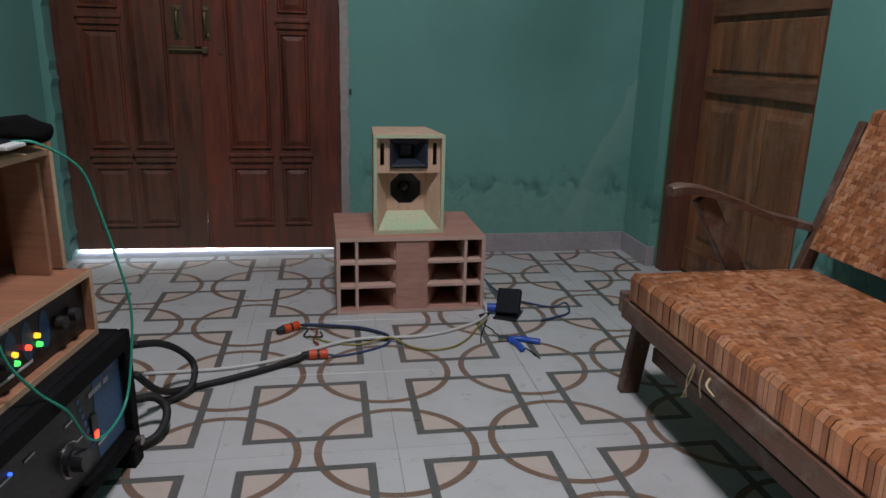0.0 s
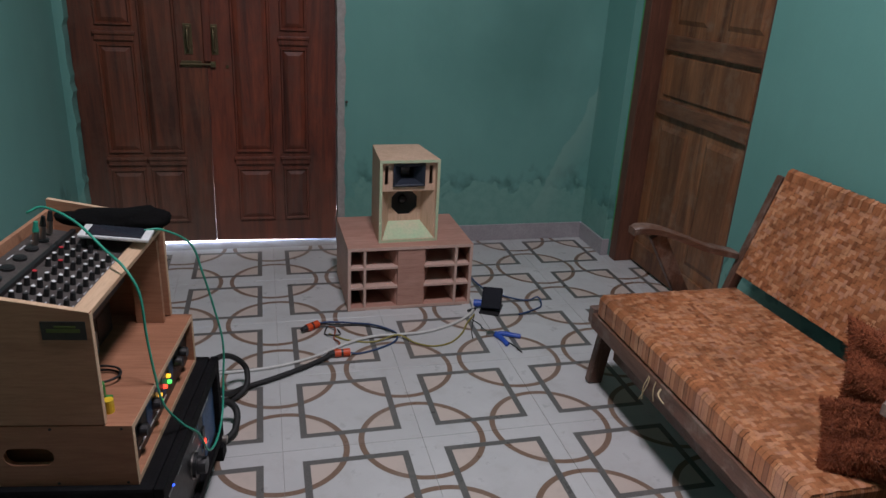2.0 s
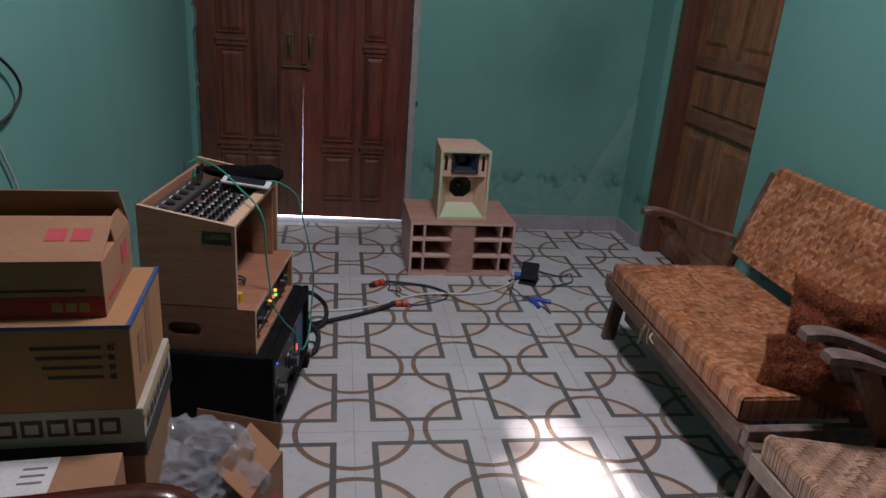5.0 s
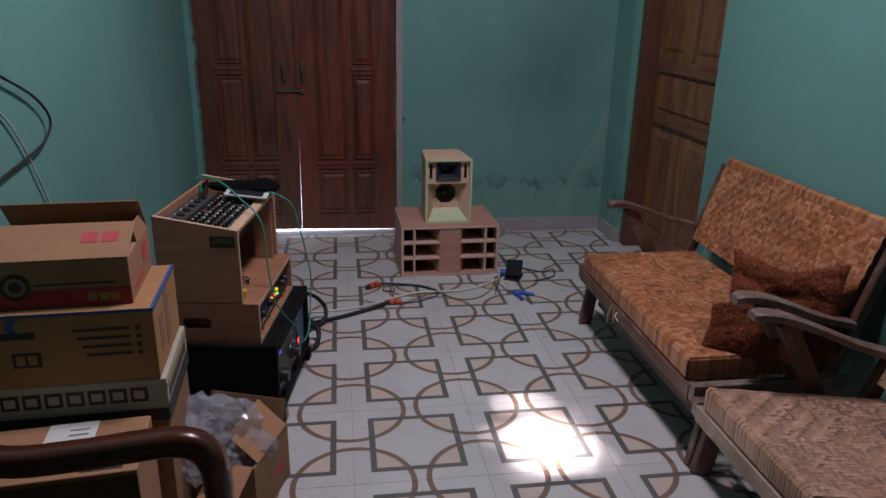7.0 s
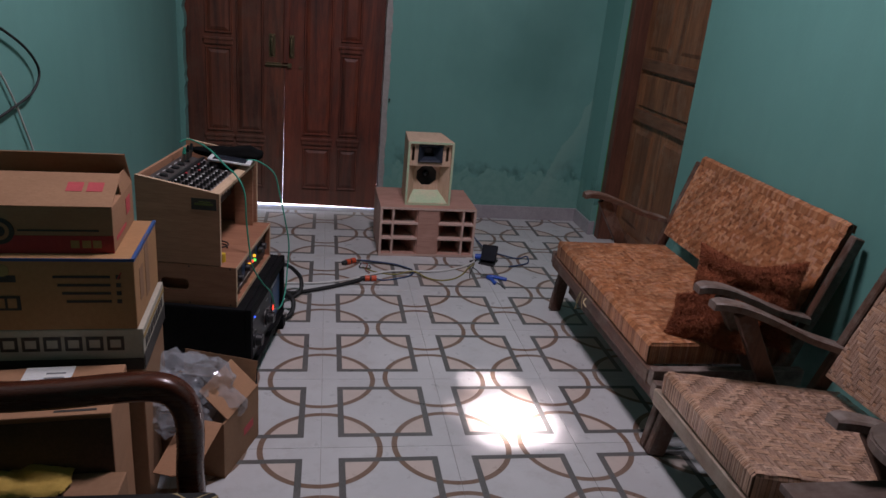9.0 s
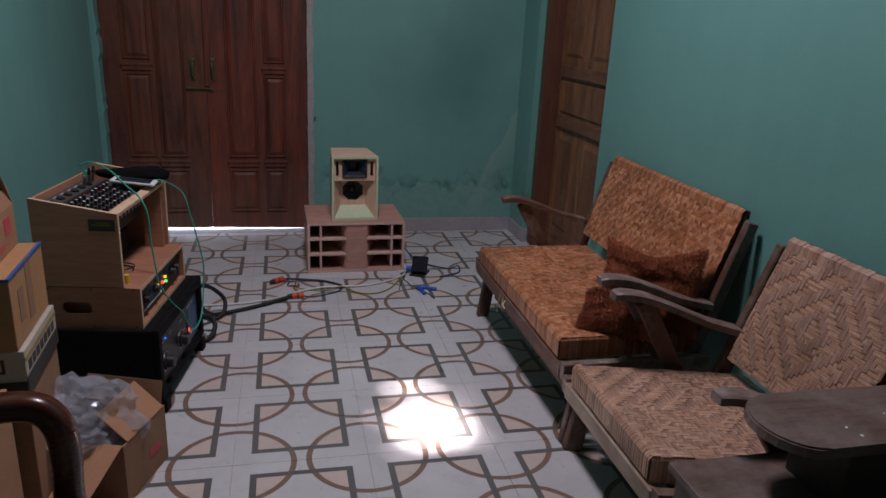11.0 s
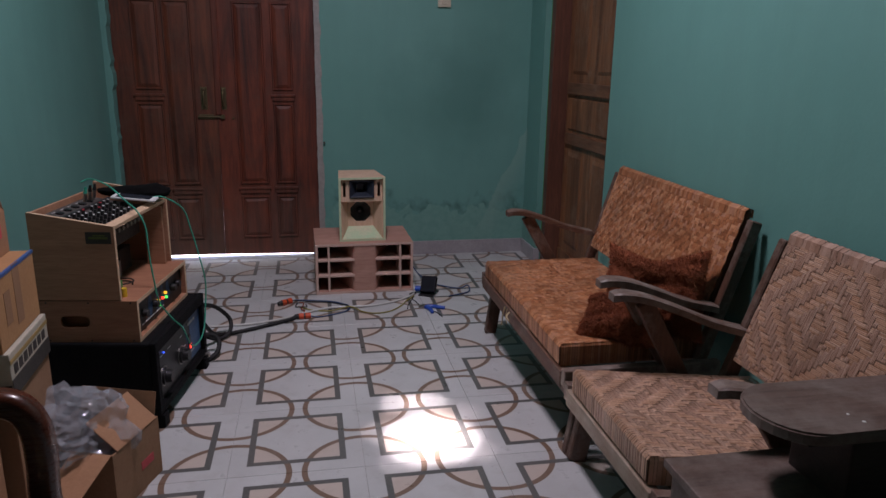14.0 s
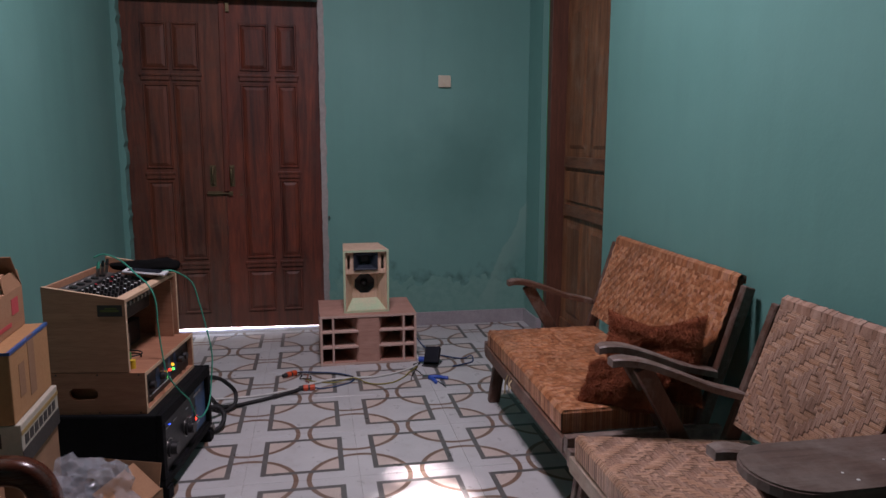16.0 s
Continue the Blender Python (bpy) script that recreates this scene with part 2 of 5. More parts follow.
def floor_tile():
    """Printed ceramic: a grey square outline in the middle of each tile, a quarter of a brown ring round each corner."""
    m, t, p = shader("patterned_ceramic", 0.24)
    sep = t.nodes.new("ShaderNodeSeparateXYZ")
    t.links.new(t.nodes.new("ShaderNodeNewGeometry").outputs["Position"], sep.inputs[0])
    half = []
    for axis in (0, 1):
        v = math_node(t, 'ADD', sep.outputs[axis], 8.0 - 0.148 + 0.2)
        v = math_node(t, 'SUBTRACT', math_node(t, 'MODULO', v, 0.4), 0.2)
        half.append(math_node(t, 'ABSOLUTE', v))
    big = math_node(t, 'MAXIMUM', half[0], half[1])
    cx, cy = (math_node(t, 'SUBTRACT', 0.2, h) for h in half)
    far = math_node(t, 'SQRT', math_node(t, 'ADD', math_node(t, 'MULTIPLY', cx, cx), math_node(t, 'MULTIPLY', cy, cy)))

    def between(v, a, b):
        return math_node(t, 'MULTIPLY', ramp(t, v, a - 0.0006, a + 0.0006), math_node(t, 'SUBTRACT', 1.0, ramp(t, v, b - 0.0006, b + 0.0006)))
    where = coords(t, (1, 1, 1), True)
    cloud = ramp(t, noise_of(t, where, 3.0, 5.0), 0.3, 0.7)
    col = mix(t, cloud, (0.445, 0.455, 0.458), (0.52, 0.53, 0.533))
    pink = math_node(t, 'MULTIPLY', math_node(t, 'LESS_THAN', big, 0.13), math_node(t, 'LESS_THAN', far, 0.17))
    col = mix(t, math_node(t, 'MULTIPLY', pink, 0.75), col, (0.535, 0.425, 0.357))
    speck = noise_of(t, where, 160.0, 3.0)
    grey = mix(t, ramp(t, speck, 0.4, 0.7), (0.088, 0.088, 0.084), (0.125, 0.125, 0.121))
    brown = mix(t, ramp(t, speck, 0.4, 0.7), (0.17, 0.105, 0.072), (0.22, 0.143, 0.10))
    col = mix(t, between(far, 0.169, 0.1865), col, brown)
    col = mix(t, between(big, 0.1285, 0.148), col, grey)
    dirt = ramp(t, noise_of(t, where, 11.0, 8.0, 0.7), 0.52, 0.75)
    col = mix(t, math_node(t, 'MULTIPLY', dirt, 0.3), col, (0.27, 0.245, 0.215))
    scuff = ramp(t, noise_of(t, coords(t, (3, 26, 1), True), 3.0, 7.0, 0.7), 0.63, 0.72)
    col = mix(t, math_node(t, 'MULTIPLY', scuff, 0.22), col, (0.30, 0.28, 0.25))
    info = t.nodes.new("ShaderNodeObjectInfo")
    col = mix(t, math_node(t, 'MULTIPLY', info.outputs["Random"], 0.09), col, (0.3, 0.3, 0.29))
    t.links.new(col, p.inputs["Base Color"])
    t.links.new(math_node(t, 'ADD', 0.17, math_node(t, 'MULTIPLY', noise_of(t, where, 14.0, 6.0, 0.7), 0.28)), p.inputs["Roughness"])
    bump(t, p, noise_of(t, where, 40.0, 2.0), 0.05, 0.001)
    return m


def cane(name, tones, rough=0.45):
    """Strips of bamboo skin: each strip has its own tone."""
    m, t, p = shader(name, rough)
    geo = t.nodes.new("ShaderNodeNewGeometry")
    r = t.nodes.new("ShaderNodeValToRGB")
    r.color_ramp.elements[0].color = (*tones[0], 1)
    r.color_ramp.elements[1].color = (*tones[-1], 1)
    for i, c in enumerate(tones[1:-1], 1):
        r.color_ramp.elements.new(i / (len(tones) - 1)).color = (*c, 1)
    t.links.new(geo.outputs["Random Per Island"], r.inputs[0])
    where = coords(t, (1, 1, 1), True)
    stain = ramp(t, noise_of(t, where, 7.0, 7.0, 0.72), 0.46, 0.66)
    col = mix(t, math_node(t, 'MULTIPLY', stain, 0.5), r.outputs[0], tuple(0.35 * v for v in tones[0]))
    fine = noise_of(t, where, 240.0, 3.0)
    col = mix(t, math_node(t, 'MULTIPLY', ramp(t, fine, 0.45, 0.8), 0.35), col, tuple(0.5 * v for v in tones[0]))
    t.links.new(col, p.inputs["Base Color"])
    bump(t, p, fine, 0.3, 0.001)
    return m


def light_material(name, colour, strength):
    m, t, p = shader(name, 0.3)
    p.inputs["Base Color"].default_value = (*colour, 1)
    p.inputs["Emission Color"].default_value = (*colour, 1)
    p.inputs["Emission Strength"].default_value = strength
    return m


WALL = painted_wall()
TILE = floor_tile()
GROUT = plain("pale_dirty_grout", (0.38, 0.37, 0.355), (0.30, 0.29, 0.275), 0.9)
SKIRT = plain("mauve_grey_skirting_tile", (0.33, 0.31, 0.33), (0.41, 0.385, 0.405), 0.4)
PLASTER = plain("bare_plaster", (0.38, 0.35, 0.33), (0.27, 0.255, 0.24), 0.9, scale=30, strength=0.6)
# ceiling is out of view; its dark tone holds down the bounced light
CEIL = plain("smoke_darkened_ceiling_board", (0.15, 0.125, 0.10), (0.11, 0.09, 0.07), 0.85)
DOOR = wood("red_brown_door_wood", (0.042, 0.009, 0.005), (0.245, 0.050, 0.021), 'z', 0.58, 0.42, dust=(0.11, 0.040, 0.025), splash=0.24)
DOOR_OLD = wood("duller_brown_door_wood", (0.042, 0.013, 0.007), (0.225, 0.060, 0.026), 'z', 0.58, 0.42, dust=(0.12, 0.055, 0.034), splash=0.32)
DOOR2 = wood("brown_teak_door", (0.105, 0.038, 0.017), (0.43, 0.185, 0.080), 'z', 0.45, 0.55, dust=(0.27, 0.18, 0.12), varied=True)
RAIL_D = wood("dark_teak_rail", (0.085, 0.034, 0.018), (0.24, 0.105, 0.052), 'y', 0.5, 0.8, dust=(0.22, 0.15, 0.105))
JAMB = wood("dark_jamb_wood", (0.085, 0.032, 0.020), (0.17, 0.068, 0.040), 'z', 0.5)
PLY_PINK = wood("raw_pinkish_plywood", (0.41, 0.205, 0.155), (0.54, 0.305, 0.24), 'x', 0.65, 1.2)
PLY_EDGE = plain("pale_plywood_edge", (0.62, 0.43, 0.36), (0.53, 0.34, 0.28), 0.7, stretch=(0.3, 1, 8))
PINE = wood("pale_pine_board", (0.60, 0.39, 0.265), (0.74, 0.52, 0.38), 'z', 0.6, 1.0)
PUTTY = plain("greenish_wood_putty", (0.40, 0.60, 0.38), (0.62, 0.54, 0.38), 0.75, scale=11)
PLY_TAN = wood("tan_rack_plywood", (0.37, 0.175, 0.100), (0.49, 0.255, 0.152), 'x', 0.55, 0.9)
PLY_RACK = wood("reddish_rack_plywood", (0.29, 0.122, 0.066), (0.43, 0.20, 0.115), 'x', 0.55, 0.9)
PLY_PALE = wood("pale_rack_plywood_edge", (0.56, 0.37, 0.235), (0.66, 0.46, 0.31), 'y', 0.6, 1.2)
BLACK = plain("black_plastic", (0.014, 0.014, 0.015), (0.024, 0.024, 0.026), 0.4)
CARPET = plain("black_case_covering", (0.004, 0.004, 0.005), (0.008, 0.008, 0.0095), 0.75, strength=0.7)
CARPET.node_tree.nodes["Principled BSDF"].inputs["Specular IOR Level"].default_value = 0.12
PANEL = plain("black_panel_enamel", (0.007, 0.007, 0.008), (0.013, 0.013, 0.014), 0.42)
MIXGREY = plain("dark_grey_mixer_steel", (0.085, 0.072, 0.068), (0.12, 0.105, 0.10), 0.4, 0.3)
BLUE = plain("blue_panel_print", (0.014, 0.065, 0.16), (0.02, 0.09, 0.21), 0.4)
PRINT = plain("pale_panel_print", (0.55, 0.56, 0.58), (0.42, 0.43, 0.45), 0.5)
METAL = plain("worn_steel", (0.45, 0.43, 0.40), (0.30, 0.28, 0.26), 0.35, 1.0)
BRASS = plain("tarnished_brass", (0.20, 0.155, 0.085), (0.13, 0.10, 0.06), 0.45, 0.9)
FRAME = wood("worn_chair_wood", (0.080, 0.036, 0.023), (0.175, 0.084, 0.053), 'y', 0.5, 1.0, dust=(0.30, 0.25, 0.215))
FRAME_X = wood("worn_chair_wood_deep", (0.080, 0.036, 0.023), (0.175, 0.084, 0.053), 'x', 0.5, 1.0, dust=(0.30, 0.25, 0.215))
FRAME_Z = wood("worn_chair_wood_upright", (0.075, 0.033, 0.021), (0.155, 0.073, 0.046), 'z', 0.5, 1.0, dust=(0.30, 0.25, 0.215))
# dusty worn wood, made paler still for skylight falling on the tops
ARM = wood("worn_pale_armrest_wood", (0.075, 0.036, 0.024), (0.17, 0.088, 0.06), 'x', 0.5, 1.0, dust=(0.34, 0.29, 0.262), dusty=(0.38, 0.64))
RAIL = wood("dusty_tan_rail_wood", (0.17, 0.105, 0.068), (0.31, 0.205, 0.14), 'y', 0.55, 1.0, dust=(0.42, 0.35, 0.28), dusty=(0.32, 0.62))
CANE_S = cane("golden_bamboo_strip", [(0.25, 0.085, 0.036), (0.48, 0.185, 0.080), (0.37, 0.132, 0.054), (0.60, 0.285, 0.145), (0.47, 0.22, 0.135)], 0.34)
CANE_C = cane("greyed_bamboo_strip", [(0.40, 0.200, 0.112), (0.57, 0.335, 0.220), (0.47, 0.255, 0.155), (0.64, 0.42, 0.305), (0.53, 0.305, 0.20)], 0.48)
CANE_D = cane("dark_greyed_bamboo_strip", [(0.30, 0.16, 0.103), (0.46, 0.275, 0.195), (0.38, 0.21, 0.142), (0.52, 0.34, 0.255), (0.42, 0.25, 0.178)], 0.55)
PAD = plain("bamboo_backing", (0.085, 0.038, 0.017), (0.05, 0.022, 0.011), 0.8)
TIE = plain("pale_raffia", (0.62, 0.50, 0.30), (0.50, 0.38, 0.22), 0.7)
FUR = plain("russet_plush", (0.215, 0.058, 0.025), (0.32, 0.098, 0.045), 0.95, scale=16, fine=230, strength=0.6)
FUR.node_tree.nodes["Principled BSDF"].inputs["Sheen Weight"].default_value = 0.08
FUR.node_tree.nodes["Principled BSDF"].inputs["Specular IOR Level"].default_value = 0.1
CARD = plain("brown_cardboard", (0.40, 0.205, 0.108), (0.33, 0.165, 0.086), 0.8, scale=7, fine=90, stretch=(1, 1, 3))
CARD_D = plain("kraft_cardboard_inside", (0.31, 0.165, 0.088), (0.25, 0.13, 0.068), 0.85, scale=7, fine=90)
CARD_Y = plain("ochre_cardboard", (0.43, 0.22, 0.092), (0.36, 0.18, 0.076), 0.75, scale=8, fine=90)
CARD_W = plain("white_printed_carton", (0.47, 0.43, 0.35), (0.38, 0.345, 0.28), 0.6)
INK = plain("dark_print_ink", (0.03, 0.026, 0.024), (0.05, 0.042, 0.036), 0.6)
INK_RED = plain("red_print_ink", (0.42, 0.035, 0.035), (0.34, 0.028, 0.03), 0.6)
INK_PINK = plain("faded_red_print", (0.58, 0.075, 0.085), (0.50, 0.065, 0.07), 0.7)
INK_TAN = plain("tan_print", (0.36, 0.24, 0.085), (0.30, 0.20, 0.07), 0.7)
TAPE_BLUE = plain("blue_edge_tape", (0.035, 0.10, 0.30), (0.03, 0.08, 0.24), 0.45)
PAPER = plain("white_paper_label", (0.72, 0.72, 0.70), (0.62, 0.62, 0.60), 0.7)
RUBBER = plain("black_cable_rubber", (0.008, 0.008, 0.0085), (0.014, 0.014, 0.015), 0.7)
WIRE_W = plain("white_cable_sheath", (0.62, 0.62, 0.60), (0.52, 0.52, 0.50), 0.45)
WIRE_G = plain("green_cable_sheath", (0.012, 0.27, 0.18), (0.018, 0.36, 0.25), 0.4)
WIRE_Y = plain("olive_yellow_wire", (0.30, 0.26, 0.06), (0.24, 0.20, 0.05), 0.5)
WIRE_B = plain("blue_wire", (0.03, 0.07, 0.17), (0.025, 0.05, 0.12), 0.5)
WIRE_R = plain("reddish_brown_wire", (0.30, 0.08, 0.035), (0.24, 0.06, 0.03), 0.5)
ORANGE = plain("orange_plastic", (0.70, 0.085, 0.022), (0.58, 0.065, 0.018), 0.4)
BLUE_GRIP = plain("blue_pvc_grip", (0.02, 0.09, 0.45), (0.02, 0.07, 0.36), 0.4)
IVORY = plain("ivory_switch_plastic", (0.62, 0.56, 0.44), (0.55, 0.49, 0.38), 0.4)
CLOTH_K = plain("black_velvet_cloth", (0.003, 0.003, 0.0035), (0.006, 0.0055, 0.0055), 0.95, strength=0.8)
CLOTH_K.node_tree.nodes["Principled BSDF"].inputs["Specular IOR Level"].default_value = 0.1
PAD_S = plain("golden_bamboo_backing", (0.13, 0.055, 0.025), (0.09, 0.04, 0.02), 0.7)
OLIVE = plain("olive_sticker_print", (0.10, 0.13, 0.03), (0.07, 0.09, 0.02), 0.6)
NAVY = plain("navy_black_plastic", (0.004, 0.005, 0.010), (0.007, 0.009, 0.016), 0.55)
NAVY.node_tree.nodes["Principled BSDF"].inputs["Specular IOR Level"].default_value = 0.15
SCREEN = plain("dark_phone_glass", (0.02, 0.025, 0.035), (0.03, 0.035, 0.045), 0.08)
WHITE = plain("white_phone_shell", (0.72, 0.72, 0.72), (0.65, 0.65, 0.66), 0.3)
PCB = plain("green_circuit_board", (0.03, 0.20, 0.05), (0.04, 0.28, 0.07), 0.4)
YELLOW = plain("yellow_capacitor_film", (0.75, 0.50, 0.03), (0.65, 0.42, 0.03), 0.4)
GREY = plain("grey_component", (0.30, 0.30, 0.31), (0.22, 0.22, 0.23), 0.45, 0.4)
RED_CAP = plain("red_knob_cap", (0.55, 0.04, 0.05), (0.45, 0.03, 0.04), 0.4)
HORN = plain("blue_black_horn_plastic", (0.022, 0.028, 0.042), (0.034, 0.042, 0.06), 0.32)
CONE = plain("black_paper_cone", (0.014, 0.014, 0.016), (0.022, 0.022, 0.024), 0.5)
CAP = plain("glossy_dust_cap", (0.016, 0.016, 0.018), (0.022, 0.022, 0.024), 0.12)
MAHOG = wood("dark_mahogany_lacquer", (0.040, 0.010, 0.006), (0.115, 0.031, 0.014), 'x', 0.28, 0.8, coat=0.2)
# table wood with the darkness under the top put into its colour
TABLE_SHADE = wood("black_stained_wood", (0.012, 0.006, 0.005), (0.035, 0.016, 0.012), 'x', 0.6, 0.8)
OLDWOOD = wood("old_greyed_table_wood", (0.085, 0.048, 0.037), (0.165, 0.100, 0.078), 'x', 0.5, 0.8, dust=(0.25, 0.205, 0.18), dusty=(0.42, 0.70))
CLOTH_Y = plain("mustard_cloth", (0.50, 0.33, 0.07), (0.42, 0.26, 0.05), 0.9, scale=25, strength=0.7)
LED_R, LED_G = light_material("red_led", (1.0, 0.05, 0.02), 0.11), light_material("green_led", (0.05, 1.0, 0.15), 0.05)
LED_Y, LED_B = light_material("amber_led", (1.0, 0.50, 0.03), 0.055), light_material("blue_led", (0.03, 0.12, 1.0), 0.08)
CONCRETE = plain("pale_yard_concrete", (0.55, 0.54, 0.52), (0.47, 0.46, 0.44), 0.8)

WORLD = set()


def placed(ob):
    """Parts of this thing are given in the room's own metres."""
    WORLD.add(ob.name)
    return ob


def give(name, bm, material, parent, label="", smooth=False, kind=""):
    ob = part(name, bm, material, parent, label, smooth, kind)
    if parent.name in WORLD:
        ob.matrix_parent_inverse = parent.matrix_basis.inverted()
    return ob


def give_raw(name, verts, faces, material, parent, label="", smooth=False, kind=""):
    ob = raw(name, verts, faces, material, parent, label, smooth, kind)
    if parent.name in WORLD:
        ob.matrix_parent_inverse = parent.matrix_basis.inverted()
    return ob


def share(ob, m, parent=None):
    """Another object on the same mesh."""
    twin = new(ob.name.split(".")[0], ob.data)
    twin.parent = parent or ob.parent
    twin.matrix_parent_inverse = ob.matrix_parent_inverse
    twin.matrix_basis = m
    return twin


def structure(name, bm, material, label=""):
    return tagged(part(name, bm, material), label, kind="structure")


# ---- the room ----
NORTH, EAST, WEST, SOUTH, TOP = 2.34, 1.98, -0.48, -8.0, 2.9
bm = block((-0.62, NORTH, 0), (-0.452, 2.46, 3.0))
block((0.690, NORTH, 0), (2.2, 2.46, 3.0), bm=bm)
block((-0.452, NORTH, 1.977), (0.690, 2.46, 3.0), bm=bm)
structure("wall_north", bm, WALL, "teal painted wall with a damp tide line")
structure("wall_west", block((-0.62, SOUTH, 0), (WEST, NORTH, 3.0)), WALL, "teal painted plaster wall")
bm = block((EAST, SOUTH, 0), (2.14, 1.19, 3.0))
block((1.946, 2.075, 0), (2.14, NORTH, 3.0), bm=bm)
block((EAST, 2.045, 0), (2.14, 2.075, 3.0), bm=bm)
block((EAST, 1.19, 2.06), (2.14, 2.045, 3.0), bm=bm)
structure("wall_east", bm, WALL, "teal painted plaster wall")
# unseen end wall, set far back to weaken its bounce
structure("wall_south", block((-0.62, SOUTH - 0.14, 0), (2.14, SOUTH, 3.0)), WALL, "teal painted plaster wall")
structure("backing_wall", block((2.16, 1.0, 0), (2.24, 2.3, 3.0)), WALL)

# ceiling with the ragged opening of a glass roof tile
rim = random.Random(5)
def ragged(dx, dy, rx, ry, n, rough, seed):
    """The ragged outline of one break in the boards, off the middle of the opening."""
    out = []
    for i in range(n):
        a = 6.28318 * i / n
        c, q = math.cos(a), math.sin(a)
        k = 1.0 + rough * (1.1 * noise.noise((1.6 * c, 1.6 * q, seed)) + 0.8 * noise.noise((3.4 * c, 3.4 * q, seed + 3))) + rim.uniform(-0.3, 0.3) * rough
        out.append((HOLE.x + dx + rx * k * c, HOLE.y + dy + ry * k * q))
    return out


breaks = [ragged(0.010, -0.035, 0.100, 0.132, 64, 0.34, 4.0), ragged(-0.045, 0.210, 0.018, 0.034, 18, 0.3, 1.0), ragged(0.036, 0.205, 0.026, 0.026, 20, 0.35, 2.0),
          ragged(0.140, -0.125, 0.012, 0.020, 12, 0.3, 6.0), ragged(-0.130, 0.030, 0.010, 0.022, 12, 0.3, 7.0), ragged(-0.098, -0.160, 0.014, 0.010, 12, 0.3, 8.0), ragged(0.138, 0.110, 0.009, 0.018, 12, 0.3, 9.0)]
bm = bmesh.new()
loops = [[(-0.62, SOUTH - 0.14), (2.24, SOUTH - 0.14), (2.24, 2.46), (-0.62, 2.46)]] + breaks
edges = []
for loop in loops:
    vs = [bm.verts.new((x, y, TOP)) for x, y in loop]
    edges += [bm.edges.new((vs[i], vs[(i + 1) % len(vs)])) for i in range(len(vs))]
bmesh.ops.triangle_fill(bm, use_beauty=True, edges=edges)
ceiling = structure("ceiling", bm, CEIL, "unseen dark ceiling boards with a small skylight")
thick = ceiling.modifiers.new("thickness", "SOLIDIFY")
thick.thickness, thick.offset = 0.02, 1.0

# skirting tiles
skirting = structure("baseboard", block((0.700, NORTH - 0.010, 0), (1.936, NORTH, 0.085), 0.002), SKIRT, "mauve grey skirting tiles")
bm = block((1.936, 2.065, 0), (1.946, NORTH, 0.085), 0.002)
block((1.9462, 2.065, 0), (1.974, 2.0748, 0.085), 0.002, bm)
structure("baseboard_east", bm, SKIRT, "mauve grey skirting tiles")
structure("baseboard_east_long", block((EAST - 0.010, SOUTH, 0), (EAST, 1.18, 0.085), 0.002), SKIRT, "mauve grey skirting tiles")
structure("baseboard_west", block((WEST, SOUTH, 0), (WEST + 0.010, NORTH, 0.085), 0.002), SKIRT, "mauve grey skirting tiles")

# ground outside
structure("ground", block((-60, 2.462, -0.10), (60, 120, -0.004)), CONCRETE, "pale concrete yard in the sun")

# rough plaster edges of the double doorway
rng = random.Random(3)
for x0, x1, nm in ((0.656, 0.694, "trim_right"), (-0.470, -0.446, "trim_left")):
    bm = bmesh.new()
    n = 60
    left = []
    for i in range(n + 1):
        z = 1.99 * i / n
        a, b = (rng.uniform(0, 0.004), rng.uniform(-0.006, 0.003)) if x0 > 0 else (rng.uniform(-0.004, 0.004), rng.uniform(-0.010, 0.006))
        left.append([bm.verts.new((x0 + a, NORTH - 0.003, z)), bm.verts.new((x1 + b, NORTH - 0.003, z)),
                     bm.verts.new((x1 + b, NORTH + 0.075, z)), bm.verts.new((x0 + a, NORTH + 0.075, z))])
    for p, q in zip(left, left[1:]):
        for k in range(4):
            bm.faces.new((p[k], p[(k + 1) % 4], q[(k + 1) % 4], q[k]))
    structure(nm, bm, PLASTER if x0 > 0 else WALL, "rough chipped plaster edge of the doorway")


# ---- double door ----
def split(z):
    """The line where the two leaves meet leans a little."""
    return 0.086 + 0.010 * z


